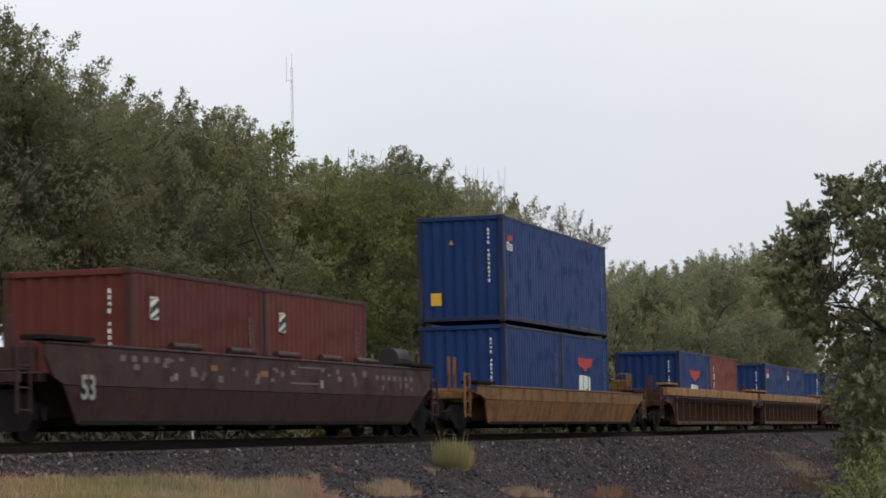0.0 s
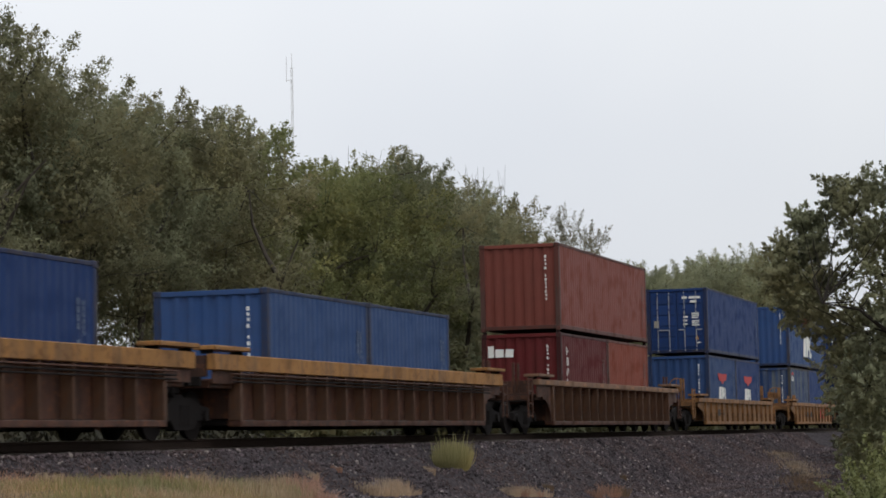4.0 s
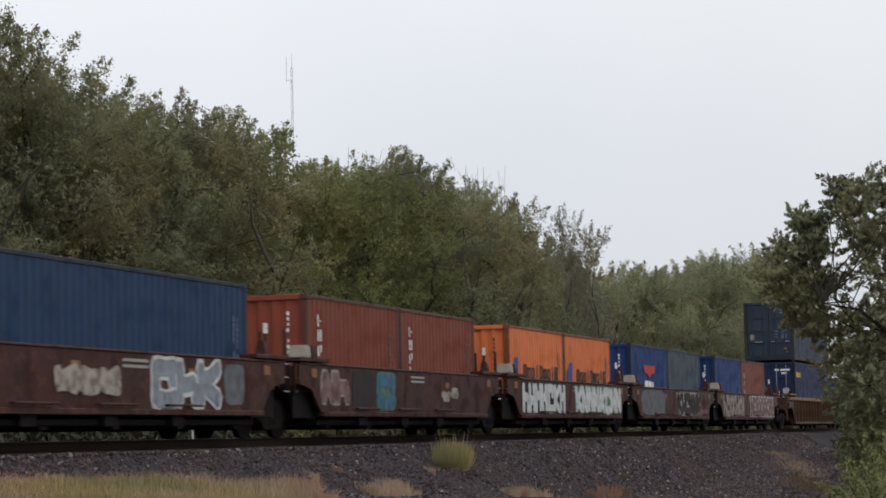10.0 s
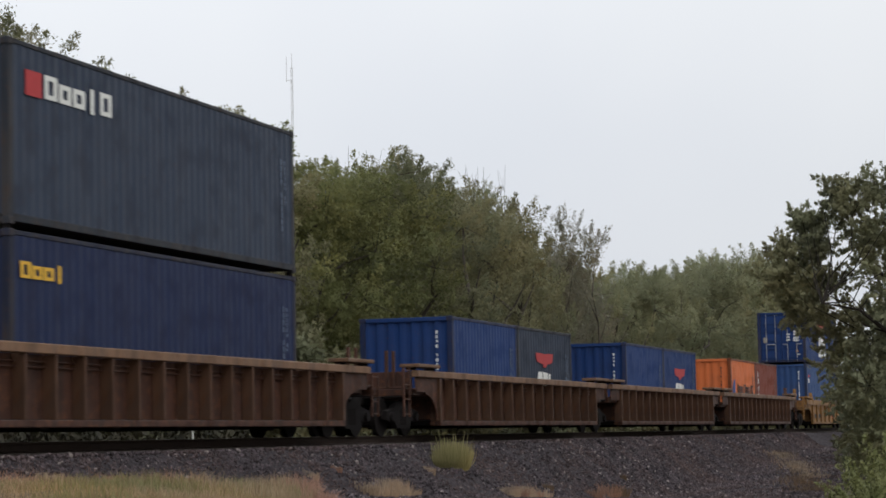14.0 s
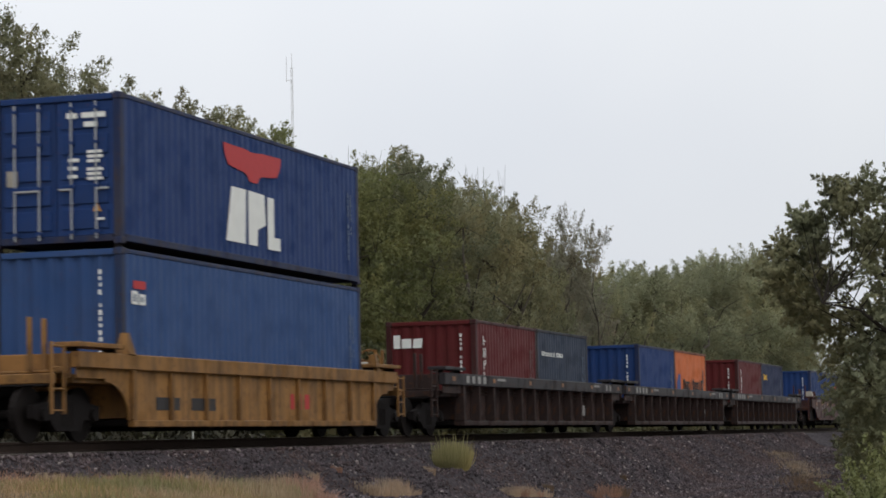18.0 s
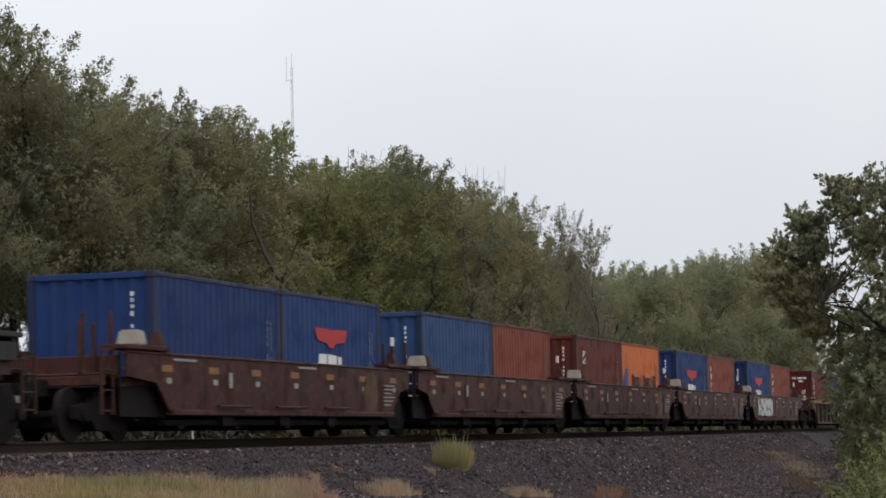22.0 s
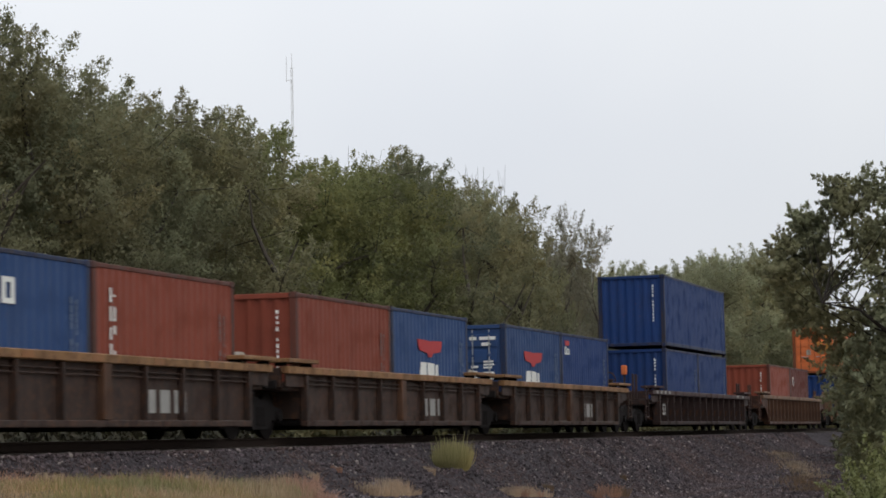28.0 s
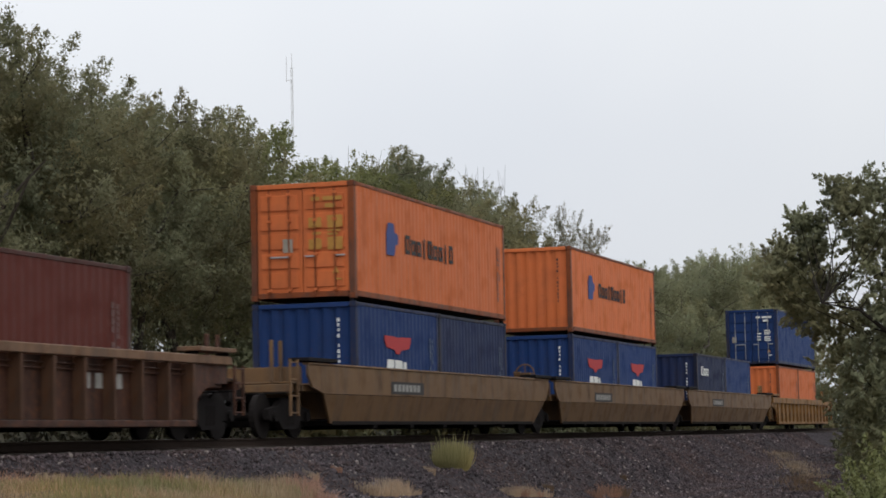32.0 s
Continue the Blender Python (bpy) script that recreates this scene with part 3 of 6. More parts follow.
def make_trees():
    rng = random.Random(5)
    front = [tree_meshes(11 + i, 10.0, 2.7 + 0.2 * (i % 3), 175, 0.074) for i in range(5)]
    high = [tree_meshes(21 + i, 10.0, 2.9, 230, 0.068, 0.18, 0.34) for i in range(2)]
    thin = [tree_meshes(61 + i, 10.0, 2.5, 105, 0.08, 0.13, 0.25, 9, 20) for i in range(2)]
    back = [tree_meshes(41 + i, 10.0, 3.0, 44, 0.19, 0.18, 0.34) for i in range(3)]
    # height of the belt's outline along the line
    bx = (40, 46, 50, 56, 62, 66, 69, 72, 78, 81, 84, 88, 91, 94, 97, 100, 102, 104, 106, 108, 110, 116, 127, 139, 151, 165)
    bz = (10.3, 10.2, 9.7, 9.9, 9.8, 10.0, 9.5, 9.7, 10.4, 10.6, 10.1, 10.5, 10.8, 10.4, 8.9, 8.2, 10.3, 10.7, 9.6, 8.2, 7.6, 8.9, 9.6, 10.7, 12.3, 12.6)

    def one(kinds, x, y, top, leaf, i, wide=1.0):
        s = (top + 0.9) / 10.0
        m = pose(x, y, -0.9, 0, 0, 137.5 * i) @ Matrix.Diagonal((wide * max(s, 0.92), wide * max(s, 0.92), s, 1))
        return make_tree(kinds[i % len(kinds)], leaf, m, "olive-green broadleaf tree in the dense belt beside the railway", "trees along the line", 0.22 if y < 11 else 0.0)

    x, i = 41.0, 0
    while x < 170:
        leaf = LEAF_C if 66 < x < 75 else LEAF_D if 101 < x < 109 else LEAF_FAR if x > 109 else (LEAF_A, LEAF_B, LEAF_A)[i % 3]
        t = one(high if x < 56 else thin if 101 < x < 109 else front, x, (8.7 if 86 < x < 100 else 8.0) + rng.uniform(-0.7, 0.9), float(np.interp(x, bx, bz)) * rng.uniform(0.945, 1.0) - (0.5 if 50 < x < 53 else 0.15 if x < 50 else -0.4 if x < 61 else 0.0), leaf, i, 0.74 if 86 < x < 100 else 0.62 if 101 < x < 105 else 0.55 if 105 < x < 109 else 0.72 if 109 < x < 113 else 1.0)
        if i in (1, 9, 12, 14):
            for k in range(5):
                bm = bmesh.new()
                p = Vector((rng.uniform(-0.8, 0.8), rng.uniform(-0.8, 0.8), 8.6))
                q = p + Vector((rng.uniform(-0.3, 0.3), rng.uniform(-0.3, 0.3), rng.uniform(1.5, 2.1)))
                add_tube(bm, p, q, 0.013, 0.005, 4, False)
                add_tube(bm, p * 0.5 + q * 0.5, q + Vector((0.25 * (k - 2), 0.2 * (2 - k), -0.3)), 0.008, 0.004, 4, False)
                part("bare_twig", bm, BARK, t)
        x += 3.6 if x < 98 else 5.2 if x < 99 else 3.4 if x < 105 else 4.6
        i += 1
    x = 44.0
    while x < 190:
        if not 58.5 < x < 67:
            one(back, x, 13.5 + rng.uniform(-1, 1), 1.12 * float(np.interp(x / 1.2, bx, bz)) * rng.uniform(0.86, 0.94), (LEAF_A, LEAF_B)[i % 2], i)
        x += 5.2
        i += 1
    shrubs = [tree_meshes(31 + i, 3.6, 1.5, 28, 0.15, 0.05, 0.0, 7, 16) for i in range(3)]

    def shrub(x, y, z, s, leaf, label, group, i):
        t = thing("shrub", label, "shrub", group)
        part("stem", shrubs[i % 3][0], BARK, t)
        part("foliage", shrubs[i % 3][1], leaf, t)
        t.matrix_basis = pose(x, y, z, 0, 0, 97 * i) @ Matrix.Diagonal((1.15 * s, 1.15 * s, s, 1))

    x = 36.0
    while x < 175:
        s = rng.uniform(0.85, 1.3) if x > 55 else rng.uniform(0.5, 0.62)
        shrub(x, rng.uniform(5.6, 7.0) if x > 55 else rng.uniform(9.5, 12.5), -0.95, s, (LEAF_A, LEAF_B)[i % 2], "dull green leafy shrub at the foot of the trees", "undergrowth along the line", i)
        x += rng.uniform(1.9, 2.6)
        i += 1
    x = 60.0
    while x < 260:
        x += 26 if 70 < x < 78 else 0  # open towards the fields
        shrub(x, rng.uniform(22, 30), -0.95, 0.75, LEAF_B, "dull green leafy shrub behind the tree belt", "undergrowth along the line", i)
        x += 5.5
        i += 1
    for k, (x, y, h) in enumerate(((51.6, 7.2, 4.6), (53.4, 8.4, 5.0), (49.9, 8.6, 4.8), (55.2, 7.6, 4.2))):
        t = thing("bare_shrub", "wiry half-bare shrub with thin dark stems beside the line", "shrub", "undergrowth along the line")
        rg = np.random.default_rng(300 + k)
        bm = bmesh.new()
        ends = []
        for i in range(11):
            a = i * 2.4
            pts = limb(rg, bm, (0.25 * math.cos(a), 0.25 * math.sin(a), -0.1), (0.45 * math.cos(a), 0.45 * math.sin(a), 1), h * rg.uniform(0.6, 1.0), 0.026, 5, 5)
            for p in pts[1:]:
                for j in range(4):
                    w = Vector(rg.normal(size=3)) + Vector((0, 0, 0.5))
                    ends.append(limb(rg, bm, p, w, rg.uniform(0.5, 1.0), 0.010, 3, 3)[-1])
        part("stem", bm, BARK_DARK, t)
        c = np.array([tuple(p) for p in ends])
        V, N = fronds(rg, c, np.full(len(c), 0.10), c * np.array((0.6, 0.6, 0.8)), 14, 0.085)
        part("foliage", leaf_mesh("foliage", V, N), LEAF_B, t)
        t.matrix_basis = pose(x, y, -0.9, 0, 0, 70 * k)
    # dark trees on the near side
    near = tree_meshes(71, 8.1, 2.7, 150, 0.085, 0.15, 0.1, 11, 30)
    leaning_tree()
    make_tree(near, LEAF_NEAR, pose(56, -14.1, -1.9, 0, 0, 115) @ Matrix.Diagonal((1.0, 1.0, 0.85, 1)), "dark green tree beside the line")
    make_tree(near, LEAF_NEAR, pose(66, -12.5, -1.9, 0, 0, 160) @ Matrix.Diagonal((0.95, 0.95, 0.78, 1)), "dark green tree standing below the track bank")
    make_tree(near, LEAF_NEAR, pose(88, -9.9, -1.7, 0, 0, 250) @ Matrix.Diagonal((1.0, 1.0, 0.85, 1)), "dark green tree standing close to the track bank")
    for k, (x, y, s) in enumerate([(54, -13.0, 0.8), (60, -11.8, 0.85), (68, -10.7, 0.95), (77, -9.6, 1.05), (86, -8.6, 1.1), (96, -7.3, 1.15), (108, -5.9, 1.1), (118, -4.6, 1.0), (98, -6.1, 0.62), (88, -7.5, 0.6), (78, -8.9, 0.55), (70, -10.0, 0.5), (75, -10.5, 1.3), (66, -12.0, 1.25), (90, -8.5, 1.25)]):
        shrub(x, y, -1.9, s, LEAF_SHADE, "green shrub below the near trees, shadow painted into its leaves", "near undergrowth", k)
    for k, (x, y, reach, h) in enumerate([(29.0, -14.65, 1.0, 1.62), (30.6, -15.2, 1.0, 1.75), (27.6, -14.75, 0.75, 1.15)]):
        t = thing("bush", "fresh yellow-green bush of leafy upright shoots in rough grass", "bush", "green bushes")
        rg = np.random.default_rng(500 + k)
        bm = bmesh.new()
        c, sg, lo = [], [], []
        for i in range(58):
            a, f = i * 2.4, math.sqrt((i + 0.5) / 58)
            top = Vector((math.cos(a) * reach * f, math.sin(a) * reach * f, h * (1.0 - 0.42 * f * f) * rg.uniform(0.72, 1.05)))
            foot = Vector((top.x * 0.25, top.y * 0.25, 0.0))
            add_tube(bm, foot, top, 0.010, 0.003, 4, False)
            for q in np.linspace(0.25, 1.0, 9):
                c.append(tuple(foot.lerp(top, q)))
                sg.append(0.085 - 0.04 * q)
                lo.append(tuple(foot.lerp(top, q - 0.3) - Vector((0, 0, 0.1))))
        part("stem", bm, BARK, t)
        V, N = fronds(rg, np.array(c), np.array(sg), np.array(lo), 60, 0.046)
        part("foliage", leaf_mesh("foliage", V, N), LEAF_BUSH, t)
        t.matrix_basis = pose(x, y, -1.72)


make_trees()


def make_weed_belt():
    """Low weeds that close the view under the train on the far side."""
    rng = np.random.default_rng(17)
    n = 2700
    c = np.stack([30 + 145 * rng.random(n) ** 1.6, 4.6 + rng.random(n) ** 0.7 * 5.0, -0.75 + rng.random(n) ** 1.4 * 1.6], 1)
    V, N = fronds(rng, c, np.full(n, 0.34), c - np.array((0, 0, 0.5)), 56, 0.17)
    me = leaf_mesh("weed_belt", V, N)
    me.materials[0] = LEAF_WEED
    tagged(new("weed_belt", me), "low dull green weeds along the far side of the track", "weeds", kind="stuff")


make_weed_belt()


def blades(rng, xs, ys, height, width, lean=0.35):
    """Grass blades: narrow bent triangles."""
    V, F = [], []
    for i, (x, y) in enumerate(zip(xs, ys)):
        z = ground_z(x, y)[0]
        h = height * rng.uniform(0.45, 1.2) * (1.0 + 0.8 * noise.noise((x * 1.6, y * 1.6, 2.0)) + 0.9 * noise.noise((x * 0.4, y * 0.5, 9.0)))
        a = rng.random() * 6.28
        dx, dy = math.cos(a) * width, math.sin(a) * width
        lx, ly = rng.normal() * lean * h, rng.normal() * lean * h
        V += [(x - dx, y - dy, z - 0.02), (x + dx, y + dy, z - 0.02), (x + lx * 0.4 + dx * 0.6, y + ly * 0.4 + dy * 0.6, z + h * 0.6), (x + lx * 0.4 - dx * 0.6, y + ly * 0.4 - dy * 0.6, z + h * 0.6), (x + lx, y + ly, z + h)]
        k = 5 * i
        F += [(k, k + 1, k + 2, k + 3), (k + 3, k + 2, k + 4)]
    return V, F


def make_grass():
    rng = np.random.default_rng(8)
    for name, mat, n, h, label, lo, hi in (("dry_grass", GRASS_DRY, 20000, 0.18, "straw-coloured dry grass on the bank", 0.0, 1.0),
                                           ("green_grass", GRASS_GREEN, 20000, 0.16, "patchy yellow-green grass on the bank", 0.0, 1.0),
                                           ("reddish_grass", GRASS_RED, 8000, 0.22, "reddish dry seed grass at the ballast edge", 0.0, 1.0)):
        xs, ys = [], []
        while len(xs) < n:
            x, y = rng.uniform(16, 42), rng.uniform(-9, -2.3)
            z, g = ground_z(x, y)
            v = noise.noise((x * 0.6, y * 0.9, 7.0))
            if name == "reddish_grass":
                if not 0.02 < g < 0.92 or v < -0.15:
                    continue
            elif g > 0.25 or (name == "green_grass" and v < -0.05) or (name == "dry_grass" and v > 0.12):
                continue
            xs.append(x)
            ys.append(y)
        V, F = blades(rng, xs, ys, h, 0.0045 if name == "reddish_grass" else 0.005)
        me = raw_mesh(name, V, F)
        me.materials[0] = mat
        tagged(new(name, me), label, "grass", kind="stuff")
    # rough growth at the foot of the far bank
    f = rng.random(2400)
    xs = 60 + 35 * f
    ys = -9.4 + 6.4 * f + rng.normal(size=2400) * 0.35
    V, F = blades(rng, xs, ys, 0.15, 0.010)
    me = raw_mesh("rough_grass", V, F)
    me.materials[0] = GRASS_BROWN
    tagged(new("rough_grass", me), "rough brown grass at the foot of the bank", "grass", kind="stuff")
    f = rng.random(1500)
    V, F = blades(rng, 76 + 16 * f, -7.1 + 3.8 * f + rng.normal(size=1500) * 0.28, 0.16, 0.008)
    me = raw_mesh("straw_grass", V, F)
    me.materials[0] = GRASS_STRAW
    tagged(new("straw_grass", me), "pale straw grass in a strip along the foot of the bank", "grass", kind="stuff")

    def tuft(name, label, x, y, r, h, n, mat, width=0.006, spread=0.25, base=0.8):
        """Upright stems from a small base, uneven in height."""
        a, d = rng.random(n) * 6.28, np.sqrt(rng.random(n)) * r
        z0 = ground_z(x, y)[0]
        V, F = [], []
        for i in range(n):
            bx, by = math.cos(a[i]) * d[i] * base, math.sin(a[i]) * d[i] * base
            clump = noise.noise((bx * 4.5 / r, by * 4.5 / r, x))
            hh = h * rng.uniform(0.5, 1.0) * (1.0 + 0.35 * clump) * (1.0 - 0.2 * (d[i] / r) ** 2)
            tx, ty = bx * (1 + spread) + rng.normal() * 0.16 * h, by * (1 + spread) + rng.normal() * 0.16 * h
            mx, my = bx * 0.3 + tx * 0.7, by * 0.3 + ty * 0.7
            w = width
            zb = ground_z(x + bx, y + by)[0] - z0 - 0.03
            V += [(bx, by - w, zb), (bx, by + w, zb), (mx, my + w * 0.7, max(hh * 0.42, zb + 0.05)), (mx, my - w * 0.7, max(hh * 0.42, zb + 0.05)), (tx, ty, max(hh, zb + 0.1))]
            F += [(5 * i, 5 * i + 1, 5 * i + 2, 5 * i + 3), (5 * i + 3, 5 * i + 2, 5 * i + 4)]
        t = thing(name, label, "plant")
        part("foliage", raw_mesh("foliage", V, F), mat, t)
        t.matrix_basis = pose(x, y, z0)
        return t

    weed = tuft("weed_clump", "yellow-green bushy weed growing in the ballast", 49.7, -2.5, 0.37, 0.74, 2400, WEED, 0.006, 0.16, 0.90)
    for k in range(9):
        bm = bmesh.new()
        dx, dy = rng.uniform(-0.2, 0.2), rng.uniform(-0.22, 0.22)
        add_tube(bm, (dx, dy, -0.05), (dx * 1.8, dy * 1.9 + rng.uniform(-0.06, 0.06), rng.uniform(0.72, 0.90)), 0.010, 0.004, 5)
        part("tall_stalk", bm, WEED, weed)
    places = [(28.3 + 0.62 * k, -2.12 - 0.03 * k - 0.1 * (k % 3), 0.34, 0.12 + 0.03 * (k % 3), (GRASS_RED, GRASS_STRAW)[k % 2]) for k in range(11)]
    places += [(42.2 + 0.33 * k, -2.95 - 0.12 * (k % 4), 0.34, 0.22 + 0.05 * (k % 3), GRASS_STRAW) for k in range(7)]
    places += [(51.0 + 0.42 * k, -3.42 - 0.1 * (k % 3), 0.34, 0.24 + 0.04 * (k % 2), (GRASS_STRAW, GRASS_RED)[k % 3 == 1]) for k in range(6)]
    places += [(57.9, -3.8, 0.3, 0.3, GRASS_RED), (59.6, -3.75, 0.42, 0.42, GRASS_RED), (60.3, -3.85, 0.4, 0.36, GRASS_BROWN), (40.65, -2.42, 0.2, 0.13, GRASS_STRAW), (42.2, -2.4, 0.13, 0.1, GRASS_RED), (47.9, -2.5, 0.16, 0.12, GRASS_STRAW), (54.6, -3.4, 0.2, 0.14, GRASS_BROWN), (63.5, -3.3, 0.15, 0.14, GRASS_BROWN)]
    for x, y, r, h, mat in places:
        tuft("grass_tuft", {GRASS_STRAW.name: "pinkish straw-coloured grass tuft", GRASS_RED.name: "reddish-brown dry grass tuft", GRASS_BROWN.name: "brown rough grass tuft"}[mat.name] + " on the gravel slope", x, y, r, h, int(380 * r + 30), mat)


make_grass()


def make_mast():
    """A slim guyed radio mast far behind the trees."""
    m = thing("radio_mast", "slender pale grey radio mast rising behind the trees", "mast")
    d = 300.0
    x, y = 0.9345 * d, -17.676 + 0.356 * d
    top = 51.8
    bm = bmesh.new()
    for k in range(3):
        a = k * 2.094
        add_tube(bm, (0.16 * math.cos(a), 0.16 * math.sin(a), 0), (0.16 * math.cos(a), 0.16 * math.sin(a), top - 1.5), 0.035, 0.035, 5)
    part("lattice_leg", bm, MASTGREY, m)
    bm = bmesh.new()
    z = 0.0
    while z < top - 2:
        for k in range(3):
            a, b = k * 2.094, (k + 1) * 2.094
            add_tube(bm, (0.16 * math.cos(a), 0.16 * math.sin(a), z), (0.16 * math.cos(b), 0.16 * math.sin(b), z + 1.0), 0.018, 0.018, 4, False)
        z += 1.0
    part("lattice_bracing", bm, MASTGREY, m)
    bm = bmesh.new()
    add_tube(bm, (0, 0, top - 1.8), (0, 0, top + 0.4), 0.06, 0.03, 6)
    part("tip", bm, MASTGREY, m)
    bm = bmesh.new()
    add_tube(bm, (-0.2, 0.7, top - 3.4), (-0.2, 0.7, top), 0.05, 0.05, 5)
    add_tube(bm, (-0.2, 0.7, top - 3.2), (0, 0, top - 3.2), 0.03, 0.03, 5)
    part("whip_antenna", bm, MASTGREY, m)
    m.matrix_basis = pose(x, y, -0.9)


make_mast()


def make_stake():
    """A small white marker stake across the track."""
    st = thing("marker_stake", "thin white-painted wooden marker stake in weeds across the track", "stake")
    bm = bmesh.new()
    add_box(bm, -0.02, 0.02, -0.02, 0.02, 0, 1.16, 0.004)
    bmesh.ops.create_cone(bm, cap_ends=True, segments=4, radius1=0.028, radius2=0.006, depth=0.05, matrix=Matrix.Translation((0, 0, 1.185)) @ Matrix.Rotation(radians(45), 4, "Z"))
    part("post", bm, WHITE, st)
    st.matrix_basis = pose(48.77, 3.5, ground_z(48.77, 3.5)[0] - 0.02)


make_stake()

# ---------------------------------------------------------------- shipping containers
W2 = 1.219  # half the width of a container


def corrugated(length, height, pitch=0.278, depth=0.015):
    """A trapezoidal steel sheet along x, its origin at the middle of its foot; the outer ribs lie at y = 0."""
    key = ("corr", round(length, 3), round(height, 3))
    if key in MESHES:
        return MESHES[key]
    n = max(2, round(length / pitch))
    p = length / n
    prof = []
    for i in range(n):
        x = -length / 2 + i * p
        prof += [(x, 0), (x + 0.26 * p, 0), (x + 0.5 * p, depth), (x + 0.76 * p, depth)]
    prof.append((length / 2, 0))
    k = len(prof)
    V = [(x, y, 0) for x, y in prof] + [(x, y, height) for x, y in prof] + [(-length / 2, depth + 0.02, 0), (length / 2, depth + 0.02, 0), (-length / 2, depth + 0.02, height), (length / 2, depth + 0.02, height)]
    F = [(i, i + 1, k + i + 1, k + i) for i in range(k - 1)] + [(2 * k + 1, 2 * k, 2 * k + 2, 2 * k + 3)]
    MESHES[key] = raw_mesh("corrugated_sheet", V, F)
    return MESHES[key]


def door_leaf(width, height):
    """A door leaf facing -y; origin at the middle of its foot."""
    key = ("door", round(width, 3), round(height, 3))
    if key not in MESHES:
        bm = bmesh.new()
        add_box(bm, -width / 2, width / 2, 0.03, 0.07, 0, height)
        MESHES[key] = to_mesh("door_leaf", bm)
    return MESHES[key]


def shapes(parent, name, mat, outlines, m, label=""):
    """Painted plates from outlines, each a part of its own."""
    for pts in outlines:
        part(name, flat(pts), mat, parent, m, label)


def lettering(parent, name, mat, outlines, m, label=""):
    tagged(part(name, plates(outlines), mat, parent, m, label), kind="stuff")


def rect(x0, x1, z0, z1, slant=0.0):
    return [(x0, z0), (x1, z0), (x1 + slant, z1), (x0 + slant, z1)]


